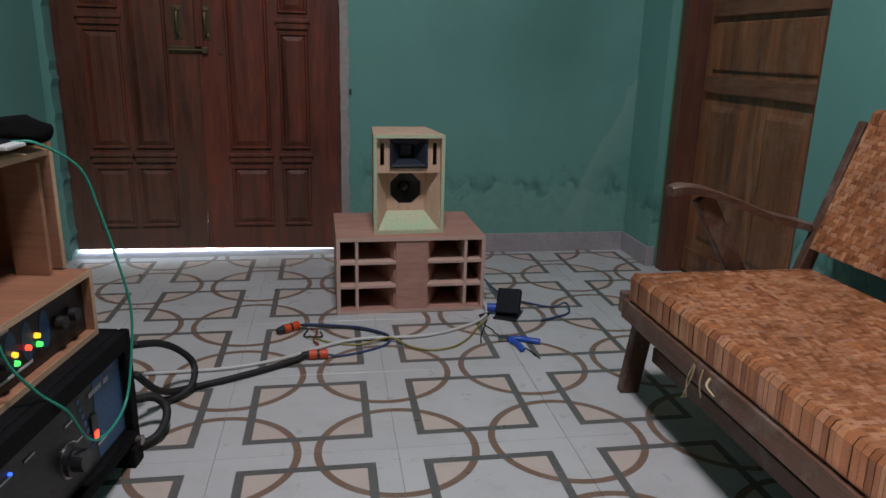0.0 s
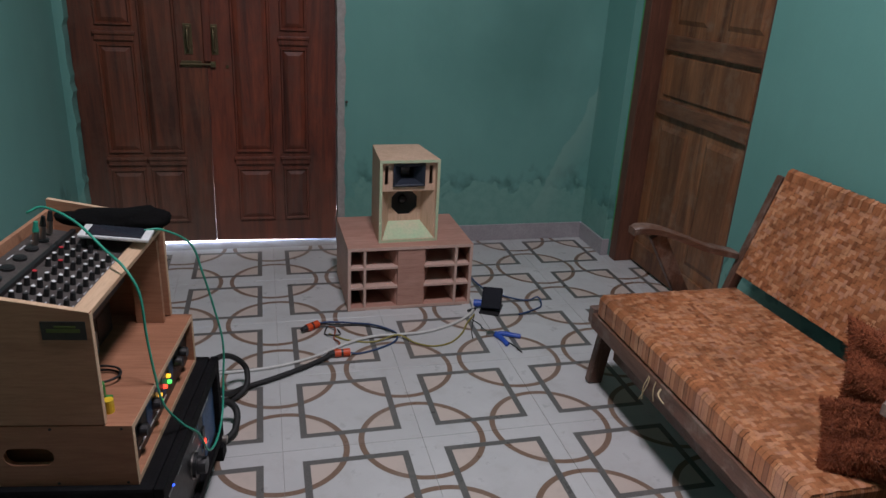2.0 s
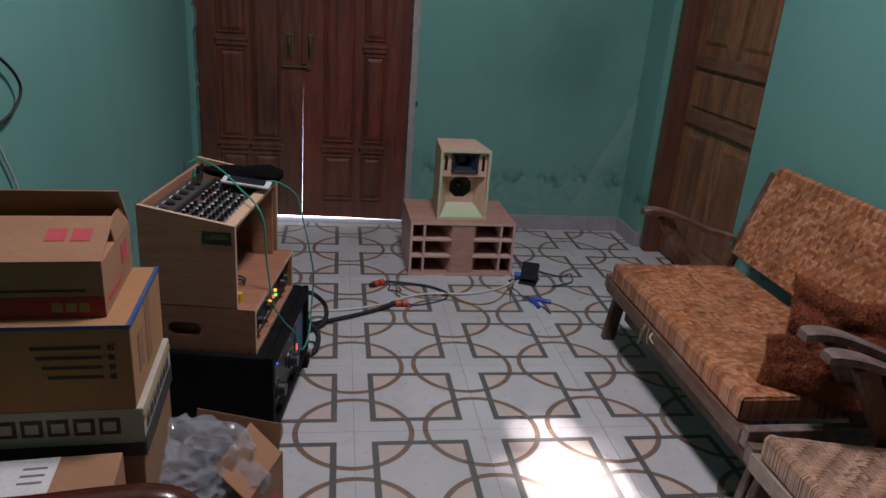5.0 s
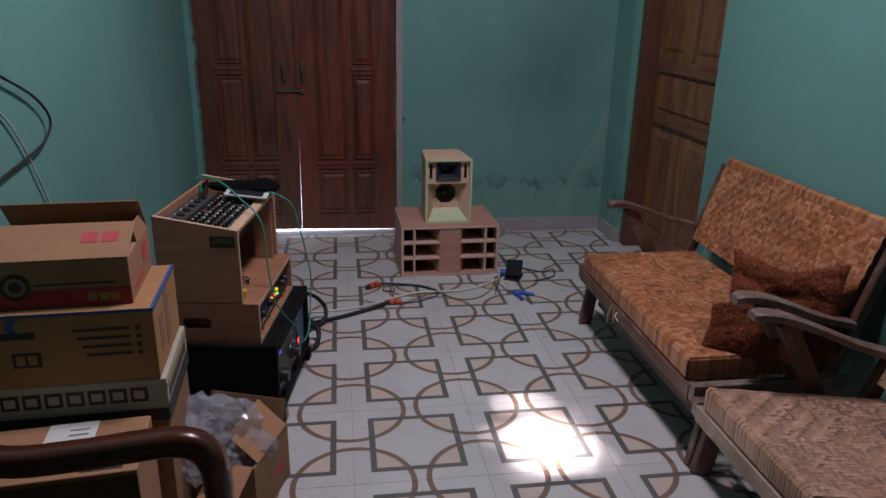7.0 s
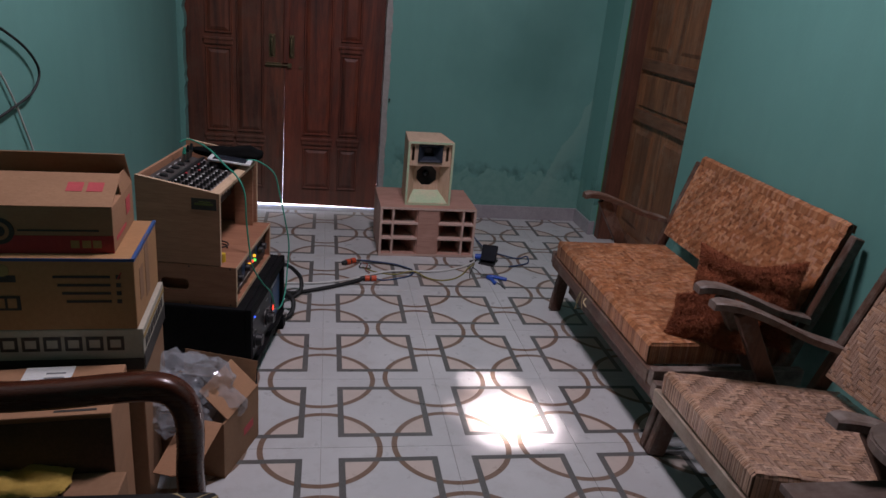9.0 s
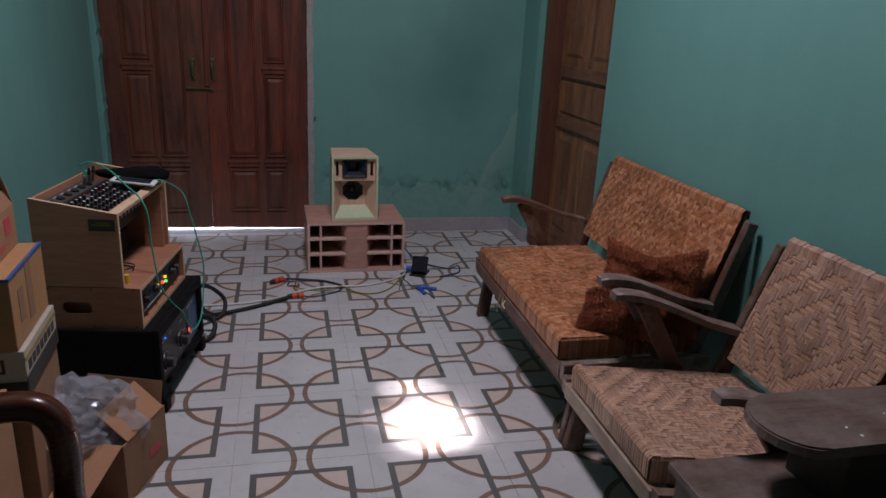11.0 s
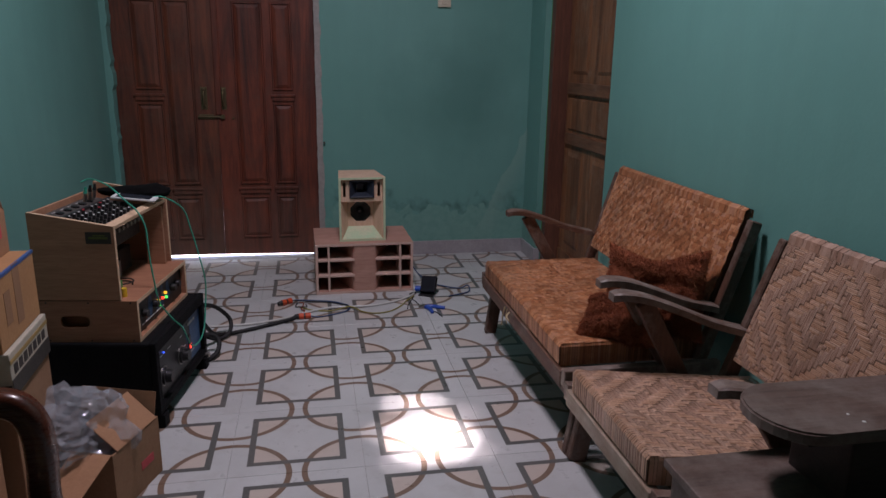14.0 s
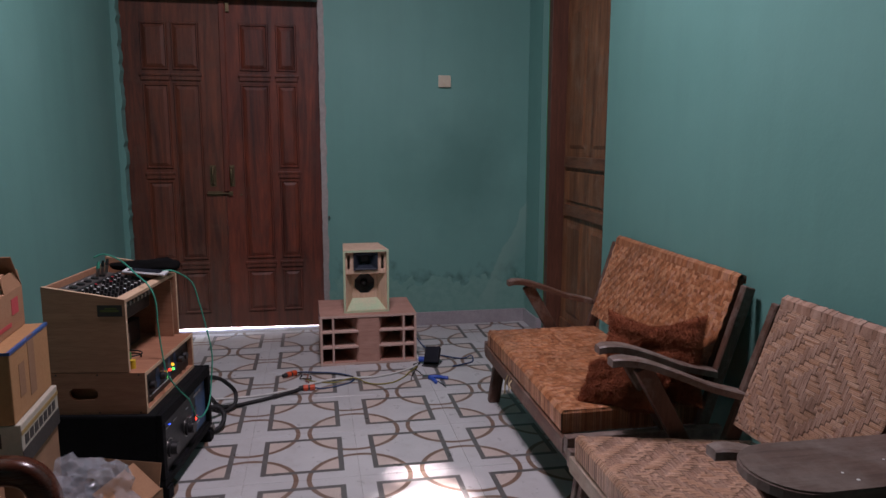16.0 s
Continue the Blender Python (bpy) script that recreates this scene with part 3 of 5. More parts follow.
def double_leaf(name, x_out, hand, label):
    ob = placed(thing(name, pose(x_out, 2.42, 0), label, "", kind="structure"))
    bm = bmesh.new()
    high = 1.976
    pts = []
    for z in (0.018, high):
        s = split(z) - (0.0013 if z < 1 else -0.0002) * hand
        out = (x_out, z if z > 1 else (0.022 if hand > 0 else 0.008))
        pts.append(out if hand > 0 else (s, z))
        pts.append((s, z) if hand > 0 else out)
    front, back = [], []
    order = (0, 1, 3, 2)
    for i in order:
        front.append(bm.verts.new((pts[i][0], 2.42, pts[i][1])))
        back.append(bm.verts.new((pts[i][0], 2.455, pts[i][1])))
    bm.faces.new(front)
    bm.faces.new(back[::-1])
    for i in range(4):
        j = (i + 1) % 4
        bm.faces.new((front[i], back[i], back[j], front[j]))
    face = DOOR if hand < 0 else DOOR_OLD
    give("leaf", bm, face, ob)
    cols = ((-0.348, -0.200), (-0.178, -0.026)) if hand > 0 else ((0.410, 0.530), (0.200, 0.368))
    for k, (a, b) in enumerate(cols):
        rows = [(0.118, 0.378), (0.450, 0.928), (1.000, 1.492), (1.568, 1.838)] if k == 0 else [(0.118, 0.378), (0.450, 1.492), (1.568, 1.838)]
        for z0, z1 in rows:
            bm = bmesh.new()
            # a raised field with sloping edges inside a sunk bead
            v = {}
            for i, (inset, y) in enumerate(((0.0, 2.4198), (0.004, 2.4105), (0.010, 2.4105), (0.015, 2.4196), (0.034, 2.4115))):
                v[i] = [bm.verts.new(c) for c in ((a + inset, y, z0 + inset), (b - inset, y, z0 + inset), (b - inset, y, z1 - inset), (a + inset, y, z1 - inset))]
            for i in range(4):
                for q in range(4):
                    w = (q + 1) % 4
                    bm.faces.new((v[i][q], v[i][w], v[i + 1][w], v[i + 1][q]))
            bm.faces.new(v[4])
            give("panel", bm, face, ob)
        for z in ([0.416, 0.962, 1.532] if k == 0 else [0.416, 1.532]):
            bm = block((a - 0.010, 2.404, z + 0.002), (b + 0.010, 2.4205, z + 0.018), 0.004)
            block((a - 0.005, 2.410, z - 0.022), (b + 0.005, 2.4205, z + 0.002), 0.003, bm)
            give("rail_moulding", bm, face, ob)
    return ob


leaf_l = double_leaf("door_1", -0.450, 1, "closed red-brown panelled wooden double door leaf, worn and dusty")
leaf_r = double_leaf("door_2", 0.660, -1, "closed red-brown panelled wooden double door leaf with pull handle")
for ob, x in ((leaf_l, 0.022), (leaf_r, 0.129)):
    bm = block((x - 0.011, 2.4155, 0.895), (x + 0.011, 2.4205, 0.912), 0.002)
    block((x - 0.011, 2.4155, 0.996), (x + 0.011, 2.4205, 1.012), 0.002, bm)
    tube([(x, 2.418, 0.905), (x, 2.398, 0.915), (x, 2.390, 0.955), (x, 2.398, 0.993), (x, 2.418, 1.002)], 0.0055, 6, 8, bm)
    give("pull_handle", bm, BRASS, ob, "tarnished brass pull handle", True)
bm = block((-0.012, 2.415, 0.836), (0.072, 2.4205, 0.862), 0.001)
cyl((-0.016, 2.408, 0.849), (0.112, 2.408, 0.849), 0.005, bm=bm)
give("bolt_latch", bm, BRASS, leaf_l, "tarnished sliding bolt")
give("handle_plate", block((0.004, 2.4168, 0.890), (0.040, 2.4204, 1.018), 0.001), BRASS, leaf_l, "tarnished brass handle plate")
give("handle_plate", block((0.112, 2.4168, 0.890), (0.146, 2.4204, 1.018), 0.001), BRASS, leaf_r, "tarnished brass handle plate")
give("key_plate", cyl((0.180, 2.4204, 0.840), (0.180, 2.416, 0.840), 0.007, seg=10), BRASS, leaf_r, "small brass keyhole plate")
give("bolt_keeper", block((0.110, 2.404, 0.837), (0.132, 2.4205, 0.861), 0.002), BRASS, leaf_r, "tarnished bolt keeper")
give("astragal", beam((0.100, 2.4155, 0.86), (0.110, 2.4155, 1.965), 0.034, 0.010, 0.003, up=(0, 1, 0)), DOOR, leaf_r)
give("top_bolt", block((0.132, 2.406, 1.90), (0.152, 2.4205, 1.955), 0.003), BRASS, leaf_r, "tarnished top bolt")

# ---- side door ----
door3 = placed(thing("door_3", pose(2.06, 1.65, 0), "closed brown wooden panelled side door in a dark jamb", "", kind="structure"))
give("leaf", block((2.066, 1.20, 0.012), (2.100, 1.985, 2.02), 0.002), DOOR2, door3)
for y0, y1 in ((1.31, 1.57), (1.66, 1.925)):
    for z0, z1 in ((0.14, 0.712), (1.102, 1.90)):
        bm = bmesh.new()
        v = {}
        for i, (inset, x) in enumerate(((0.0, 2.0655), (0.010, 2.070), (0.040, 2.058))):
            v[i] = [bm.verts.new(c) for c in ((x, y0 + inset, z0 + inset), (x, y1 - inset, z0 + inset), (x, y1 - inset, z1 - inset), (x, y0 + inset, z1 - inset))]
        for i in range(2):
            for q in range(4):
                w = (q + 1) % 4
                bm.faces.new((v[i][q], v[i][w], v[i + 1][w], v[i + 1][q]))
        bm.faces.new(v[2])
        give("panel", bm, DOOR2, door3)
give("panel", block((2.057, 1.31, 0.822), (2.0665, 1.925, 0.996), 0.007), DOOR2, door3)
for z0, z1 in ((0.738, 0.802), (1.014, 1.078)):
    give("rail", block((2.048, 1.29, z0), (2.0668, 1.945, z1), 0.006), RAIL_D, door3, "dark raised rail")
give("bottom_board", block((2.056, 1.21, 0.014), (2.0665, 1.98, 0.115), 0.004), DOOR2, door3)
bm = block((1.974, 1.987, 0.0), (2.11, 2.047, 2.06), 0.003)
give("jamb", bm, JAMB, door3, "dark wooden jamb")
give("jamb", block((1.984, 1.185, 0.0), (2.11, 1.205, 2.06), 0.003), JAMB, door3, "dark wooden jamb")
give("head", block((1.984, 1.205, 2.025), (2.11, 1.987, 2.058), 0.003), JAMB, door3, "dark wooden head")
structure("trim_green", block((1.9755, 2.047, 0.09), (1.982, 2.058, 2.10)), plain("bright_green_old_paint", (0.06, 0.30, 0.08), (0.10, 0.36, 0.14), 0.6), "strip of older bright green paint")

nail = placed(thing("wall_hook", pose(0.699, NORTH, 0.705), "small dark hook in the plaster beside the door", "hook"))
give("shank", cyl((0.699, NORTH - 0.018, 0.706), (0.699, NORTH + 0.004, 0.702), 0.006, 0.005, 8), INK, nail)

# ---- light switch ----
sw = placed(thing("light_switch", pose(1.411, NORTH, 1.522), "ivory plastic light switch on the teal wall", "switch"))
give("cover_plate", block((1.373, NORTH - 0.014, 1.487), (1.450, NORTH, 1.557), 0.004), IVORY, sw)
give("rocker", block((1.397, NORTH - 0.020, 1.503), (1.426, NORTH - 0.013, 1.541), 0.003), IVORY, sw)

# ---- wall cables ----
cb = placed(thing("hanging_cable", pose(WEST, 0.2, 1.0), "black cable hanging in a loop against the wall", "cable"))
give("cable", tube([(-0.472, -0.385, 1.24), (-0.470, -0.085, 1.20), (-0.466, 0.095, 1.14), (-0.464, 0.245, 1.075), (-0.462, 0.310, 1.01), (-0.464, 0.255, 0.960), (-0.468, 0.115, 0.935), (-0.470, -0.035, 0.915), (-0.472, -0.335, 0.86)], 0.0036), RUBBER, cb, smooth=True)
cb = placed(thing("hanging_cable", pose(WEST, 0.2, 0.95), "thin white cable hanging down the wall", "cable"))
give("cable", tube([(-0.474, -0.335, 1.22), (-0.473, -0.055, 1.12), (-0.472, 0.065, 1.05), (-0.471, 0.145, 0.955), (-0.471, 0.195, 0.87), (-0.471, 0.245, 0.77), (-0.471, 0.275, 0.60)], 0.003), WIRE_W, cb, smooth=True)


# ---- bass cabinet ----
def bass_cabinet():
    W, H, D, T = 0.505, 0.266, 0.385, 0.012
    ob = thing("bass_speaker", pose(0.8775, 1.607, 0, 0, 0, 0.8), "unpainted plywood bass horn cabinet with nine slots standing on the floor", "speaker")
    x0, x1 = -W / 2, W / 2
    part("top_board", block((x0, 0, H - T), (x1, D, H), 0.001), PLY_PINK, ob)
    part("bottom_board", block((x0, 0, 0), (x1, D, T), 0.001), PLY_PINK, ob)
    for a in (x0, x1 - T):
        part("side_board", block((a, 0, T), (a + T, D, H - T), 0.001), PLY_PINK, ob)
    part("back_board", block((x0 + T, D - T, T), (x1 - T, D, H - T)), PLY_PINK, ob)
    zs = [T, 0.095, 0.178, H - T]
    for z in zs[1:3]:
        for a, b in ((x0 + T, -0.054), (0.054, x1 - T)):
            part("shelf", block((a, 0.0012, z - 0.005), (b, D - T, z + 0.005), 0.001), PLY_EDGE, ob, "pale plywood shelf edge")
    for a in (-0.190, 0.180):
        for z0, z1 in zip(zs, zs[1:]):
            lo = z0 + (0.005 if z0 > T else 0)
            hi = z1 - (0.005 if z1 < H - T else 0)
            part("divider", block((a, 0.0012, lo), (a + 0.010, 0.15, hi), 0.001), PLY_EDGE, ob)
    part("centre_panel", block((-0.054, 0.003, T), (0.054, 0.015, H - T), 0.001), PLY_PINK, ob)
    for s in (-1, 1):
        bm = prism([(s * 0.054, 0.016), (s * 0.060, 0.016), (s * 0.165, 0.30), (s * 0.155, 0.30)], T, H - T)
        part("horn_wing", bm, PLY_PINK, ob)
    # paler raw edges round the front
    for a, b in (((x0, -0.0012, H - T), (x1, 0.0, H)), ((x0, -0.0012, 0), (x1, 0.0, T)), ((x0, -0.0012, T), (x0 + T, 0.0, H - T)), ((x1 - T, -0.0012, T), (x1, 0.0, H - T))):
        part("front_edge", block(a, b), PLY_EDGE, ob, "pale raw plywood edge")
    return ob


bass_cabinet()


# ---- top speaker ----
def top_speaker():
    ob = thing("top_speaker", pose(0.8715, 1.660, 0.266, 0, 0, 2.5), "small unpainted pine horn speaker edged with greenish putty", "speaker")
    H, D = 0.334, 0.268
    fw, bw, T = 0.120, 0.098, 0.011
    def shell(z0, z1):
        return prism([(-fw, 0), (fw, 0), (bw, D), (-bw, D)], z0, z1)
    part("top_board", shell(H - T, H), PINE, ob)
    part("bottom_board", shell(0, T), PINE, ob)
    for s in (-1, 1):
        bm = prism([(s * fw, 0), (s * (fw - T), 0), (s * (bw - T), D), (s * bw, D)], T, H - T)
        part("side_board", bm, PINE, ob)
    part("back_board", block((-bw + T, D - T, T), (bw - T, D, H - T)), PINE, ob)
    for a, b in (((-fw, -0.0015, H - T), (fw, 0, H)), ((-fw, -0.0015, 0), (fw, 0, T)), ((-fw, -0.0015, T), (-fw + T, 0, H - T)), ((fw - T, -0.0015, T), (fw, 0, H - T))):
        part("front_edge", block(a, b, 0.0004), PUTTY, ob, "front edge smeared with greenish putty")
    # upper baffle with two slots beside the tweeter horn
    inner = fw - T
    zt, zb = H - T, 0.205
    for a, b, c, d in ((-inner, zb, -0.100 + 0.004, zt), (-0.082, zb, 0.082, zb + 0.016), (0.096, zb, inner, zt), (-0.096, zb, -0.082, zb + 0.026), (0.082, zb, 0.096, zb + 0.026),
                       (-0.096, zt - 0.018, -0.082, zt), (0.082, zt - 0.018, 0.096, zt), (-0.082, zb + 0.016, -0.064, zt - 0.006), (0.064, zb + 0.016, 0.082, zt - 0.006), (-0.082, zt - 0.006, 0.082, zt)):
        part("baffle_strip", block((a, 0.022, b), (c, 0.030, d)), PINE, ob)
    # tweeter horn: a flared square mouth
    bm = bmesh.new()
    rings = []
    for w, h, y in ((0.064, 0.046, 0.012), (0.059, 0.042, 0.010), (0.054, 0.038, 0.014), (0.026, 0.022, 0.050), (0.018, 0.018, 0.085)):
        zc = 0.272
        rings.append([bm.verts.new((sx * w, y, zc + sz * h)) for sx, sz in ((-1, -1), (1, -1), (1, 1), (-1, 1))])
    for p, q in zip(rings, rings[1:]):
        for k in range(4):
            bm.faces.new((p[k], p[(k + 1) % 4], q[(k + 1) % 4], q[k]))
    bm.faces.new(rings[-1])
    part("tweeter_horn", bm, HORN, ob, "blue-black plastic tweeter horn")
    # woofer throat: a board with an eight-sided hole, flare boards round it
    zc, r = 0.140, 0.0575
    octo = [(r * math.cos(radians(22.5 + 45 * k)) * 1.0, zc + r * math.sin(radians(22.5 + 45 * k))) for k in range(8)]
    y0 = 0.085
    bm = bmesh.new()
    outer = [(-0.078, 0.060), (0.078, 0.060), (0.078, 0.205), (-0.078, 0.205)]
    es = []
    for loop in (outer, octo):
        vs = [bm.verts.new((x, y0, z)) for x, z in loop]
        es += [bm.edges.new((vs[i], vs[(i + 1) % len(vs)])) for i in range(len(vs))]
    bmesh.ops.triangle_fill(bm, use_beauty=True, edges=es)
    ret = bmesh.ops.extrude_face_region(bm, geom=bm.faces[:])
    bmesh.ops.translate(bm, vec=(0, 0.010, 0), verts=[e for e in ret["geom"] if isinstance(e, bmesh.types.BMVert)])
    part("throat_board", bm, PINE, ob)
    def flare(c, name, mat_):
        bm2 = bmesh.new()
        vs = [bm2.verts.new(p) for p in c]
        bm2.faces.new(vs)
        f = bmesh.ops.extrude_face_region(bm2, geom=bm2.faces[:])
        n = (Vector(c[1]) - Vector(c[0])).cross(Vector(c[2]) - Vector(c[1])).normalized()
        bmesh.ops.translate(bm2, vec=n * -0.004, verts=[e for e in f["geom"] if isinstance(e, bmesh.types.BMVert)])
        part(name, bm2, mat_, ob)
    for s in (-1, 1):
        flare([(s * inner, 0.004, T), (s * 0.070, y0, 0.062), (s * 0.070, y0, 0.203), (s * inner, 0.024, 0.206)][::s], "flare_board", PINE)
    flare([(-inner, 0.004, T + 0.001), (inner, 0.004, T + 0.001), (0.070, y0, 0.062), (-0.070, y0, 0.062)], "ramp_board", PUTTY)
    flare([(-0.070, y0, 0.196), (0.070, y0, 0.196), (inner, 0.030, 0.212), (-inner, 0.030, 0.212)], "upper_board", PINE)
    # woofer behind the hole
    bm = bmesh.new()
    prof = ((0.070, 0.097), (0.062, 0.0965), (0.056, 0.102), (0.020, 0.124), (0.016, 0.126))
    rg = []
    for rad, y in prof:
        rg.append([bm.verts.new((rad * math.cos(6.28318 * k / 28), y, zc + rad * math.sin(6.28318 * k / 28))) for k in range(28)])
    for p, q in zip(rg, rg[1:]):
        for k in range(28):
            bm.faces.new((p[k], p[(k + 1) % 28], q[(k + 1) % 28], q[k]))
    bm.faces.new(rg[-1])
    cone = part("woofer", bm, CONE, ob, "black paper woofer cone", True)
    bm = bmesh.new()
    bmesh.ops.create_uvsphere(bm, u_segments=20, v_segments=12, radius=0.018)
    for v in bm.verts:
        v.co = Vector((v.co.x, 0.120 + v.co.y * 0.5, zc + v.co.z))
    part("dust_cap", bm, CAP, cone, "glossy black dust cap", True)
    return ob


top_speaker()


# ---- woven seats ----
def weave(place, nu, nv, over, canes=1, lift=0.004, fill=0.90):
    """Strips over and under one another; place(u, v, h) gives the point, u and v in cells."""
    both = ([], []), ([], [])
    def strip(along, cross, a, b):
        verts, faces = both[along]
        for k in range(canes):
            w0 = cross + (1 - fill) / 2 + fill * k / canes
            w1 = cross + (1 - fill) / 2 + fill * (k + 0.86 if canes > 1 else 1.0) / canes
            n0 = len(verts)
            for s, h in ((a - 0.10, -0.5), (a + 0.22, 0.8), ((a + b) / 2, 1.0), (b - 0.22, 0.8), (b + 0.10, -0.5)):
                for w in (w0, w1):
                    verts.append(place(s, w, h * lift) if along == 0 else place(w, s, h * lift))
            for i in range(4):
                q = n0 + 2 * i
                faces.append((q, q + 1, q + 3, q + 2))
    for j in range(nv):
        i = 0
        while i < nu:
            if over(i, j):
                e = i
                while e < nu and over(e, j):
                    e += 1
                strip(0, j, i, e)
                i = e
            else:
                i += 1
    for i in range(nu):
        j = 0
        while j < nv:
            if not over(i, j):
                e = j
                while e < nv and not over(i, e):
                    e += 1
                strip(1, i, j, e)
                j = e
            else:
                j += 1
    return both


def wraps(rng, y0, y1, x, z0, z1, wide, tuck, ends=False):
    """Strips that wrap round the front edge of a seat."""
    verts, faces = [], []
    y = y0
    while y < y1 - 0.002:
        w = min(wide * rng.uniform(0.6, 1.4), y1 - y)
        n0 = len(verts)
        o = rng.uniform(0.0005, 0.0025)
        for px, pz in ((x + 0.004, z0), (x - o, z0 + 0.008), (x - o - 0.0012, z1 - 0.010), (x + 0.006, z1 + 0.001 + o), (x + tuck * rng.uniform(0.6, 1.3), z1 + 0.0035)):
            for q in (y + 0.0006, y + w - 0.0006):
                verts.append((px, q, pz))
        for i in range(4):
            a = n0 + 2 * i
            faces.append((a, a + 2, a + 3, a + 1))
        y += w
    return verts, faces


def lounge_seat(name, y0, y1, seat_z, back_lo, back_hi, skew, material, pad, cell, canes, pattern, label, category, far_arm, near_arm, arm_z, seed, near_drop=0.0):
    ob = placed(thing(name, pose(1.60, (y0 + y1) / 2, 0), label, category))
    rng = random.Random(seed)
    def sk(p):
        return Vector((p[0], p[1] + skew * (p[0] - 1.35), p[2]))
    def g(nm, bm, mat_, lab=""):
        for v in bm.verts:
            v.co = sk(v.co)
        return give(nm, bm, mat_, ob, lab)
    def gr(nm, data, mat_, lab=""):
        verts, faces = data
        return give_raw(nm, [sk(v) for v in verts], faces, mat_, ob, lab, kind="stuff")
    def woven(nm, pair):
        for data, mat_ in zip(pair, (material, material if canes == 1 else CANE_D)):
            gr(nm, data, mat_)
    bot = seat_z - 0.072
    rise, tight = (cell * 0.10, 0.975) if canes == 1 else (cell * 0.13, 0.95)
    xb = 1.835
    g("seat_cushion", block((1.352, y0 + 0.002, bot), (xb, y1 - 0.002, seat_z - 0.010), 0.008, segments=3), pad)
    nu, nv = round((xb - 1.362) / cell), round((y1 - y0 - 0.004) / cell)
    cu, cv = (xb - 1.362) / nu, (y1 - y0 - 0.004) / nv
    def sag(u, v):
        return -0.005 * math.sin(3.14159 * u / nu) * math.sin(3.14159 * v / nv) + 0.002 * noise.noise((u * 0.5, v * 0.5, seed))
    woven("seat_weave", weave(lambda u, v, h: (1.362 + u * cu, y0 + 0.002 + v * cv, seat_z + 0.0018 + h + sag(u, v)), nu, nv, pattern(nu, nv), canes, rise * (0.45 if canes == 1 else 1.0), 0.99 if canes == 1 else tight))
    gr("seat_edging", wraps(rng, y0, y1, 1.349, bot, seat_z, cell * (1.3 if canes == 1 else 0.40), 0.02), material)
    for y, s in ((y0, -1), (y1, 1)):
        verts, faces = [], []
        x = 1.352
        while x < xb - 0.004:
            w = cell * rng.uniform(0.4, 1.0)
            n0 = len(verts)
            for pz, o in ((bot, 0.0), (bot + 0.01, 0.002), (seat_z - 0.008, 0.002), (seat_z + 0.0015, -0.003), (seat_z + 0.0035, -0.012)):
                for q in (x, min(x + w, xb) - 0.0008):
                    verts.append((q, y + s * o, pz))
            for i in range(4):
                a = n0 + 2 * i
                faces.append((a, a + 1, a + 3, a + 2))
            x += w
        gr("seat_end_edging", (verts, faces), material)
    # backrest
    (xl, zl), (xh, zh) = back_lo, back_hi
    d = Vector((xh - xl, 0, zh - zl))
    L = d.length
    d.normalize()
    n = Vector((-d.z, 0, d.x))
    bm = beam((xl - n.x * 0.014, (y0 + y1) / 2, zl - n.z * 0.014), (xh - n.x * 0.014, (y0 + y1) / 2, zh - n.z * 0.014), y1 - y0 - 0.02, 0.024, 0.008, up=(1, 0, 0))
    g("backrest", bm, pad)
    mu, mv = round((y1 - y0 - 0.02) / cell), round(L / cell)
    bu, bv = (y1 - y0 - 0.02) / mu, L / mv
    woven("back_weave", weave(lambda u, v, h: (xl + d.x * v * bv + n.x * (h + 0.001), y0 + 0.01 + u * bu, zl + d.z * v * bv + n.z * (h + 0.001)), mu, mv, pattern(mu, mv), canes, rise, tight))
    verts, faces = [], []
    y = y0 + 0.01
    while y < y1 - 0.014:
        w = min(cell * rng.uniform(0.5, 1.3), y1 - 0.012 - y)
        n0 = len(verts)
        o = rng.uniform(0.0, 0.003)
        for s, k in ((-0.03, 0.003), (-0.006, 0.005 + o), (0.006 + o, -0.004), (0.005 + o, -0.022), (-0.02, -0.029)):
            for q in (y, y + w - 0.001):
                verts.append((xh + d.x * s + n.x * k, q, zh + d.z * s + n.z * k))
        for i in range(4):
            a = n0 + 2 * i
            faces.append((a, a + 1, a + 3, a + 2))
        y += w
    gr("top_edging", (verts, faces), material if canes == 1 else CANE_D)
    # frame
    g("front_rail", block((1.342, y0 - 0.03, bot - 0.052), (1.374, y1 + 0.03, bot - 0.002), 0.004), FRAME if canes == 1 else RAIL)
    g("back_rail", block((1.790, y0 - 0.03, bot - 0.045), (1.820, y1 + 0.03, bot - 0.002), 0.004), FRAME)
    g("stretcher", block((1.430, y0 - 0.01, 0.100), (1.452, y1 + 0.01, 0.140), 0.003), FRAME)
    for y in (y0 - 0.045, y1 + 0.045):
        g("side_rail", block((1.346, y - 0.016, bot - 0.046), (1.86, y + 0.016, bot + 0.010), 0.004), ARM)
        g("leg", beam((1.388, y, 0.0), (1.425, y, bot - 0.006), 0.052, 0.030, 0.004, up=(0, 1, 0)), FRAME_Z)
        g("leg", beam((1.925, y, 0.0), (1.800, y, bot - 0.006), 0.050, 0.030, 0.004, up=(0, 1, 0)), FRAME_Z)
        p = y + (0.026 if y < y0 else -0.026)
        g("back_post", beam((xl - 0.020, p, bot - 0.03), (xh + 0.012, p, zh - 0.030), 0.040, 0.028, 0.004, up=(0, 1, 0)), FRAME_Z)
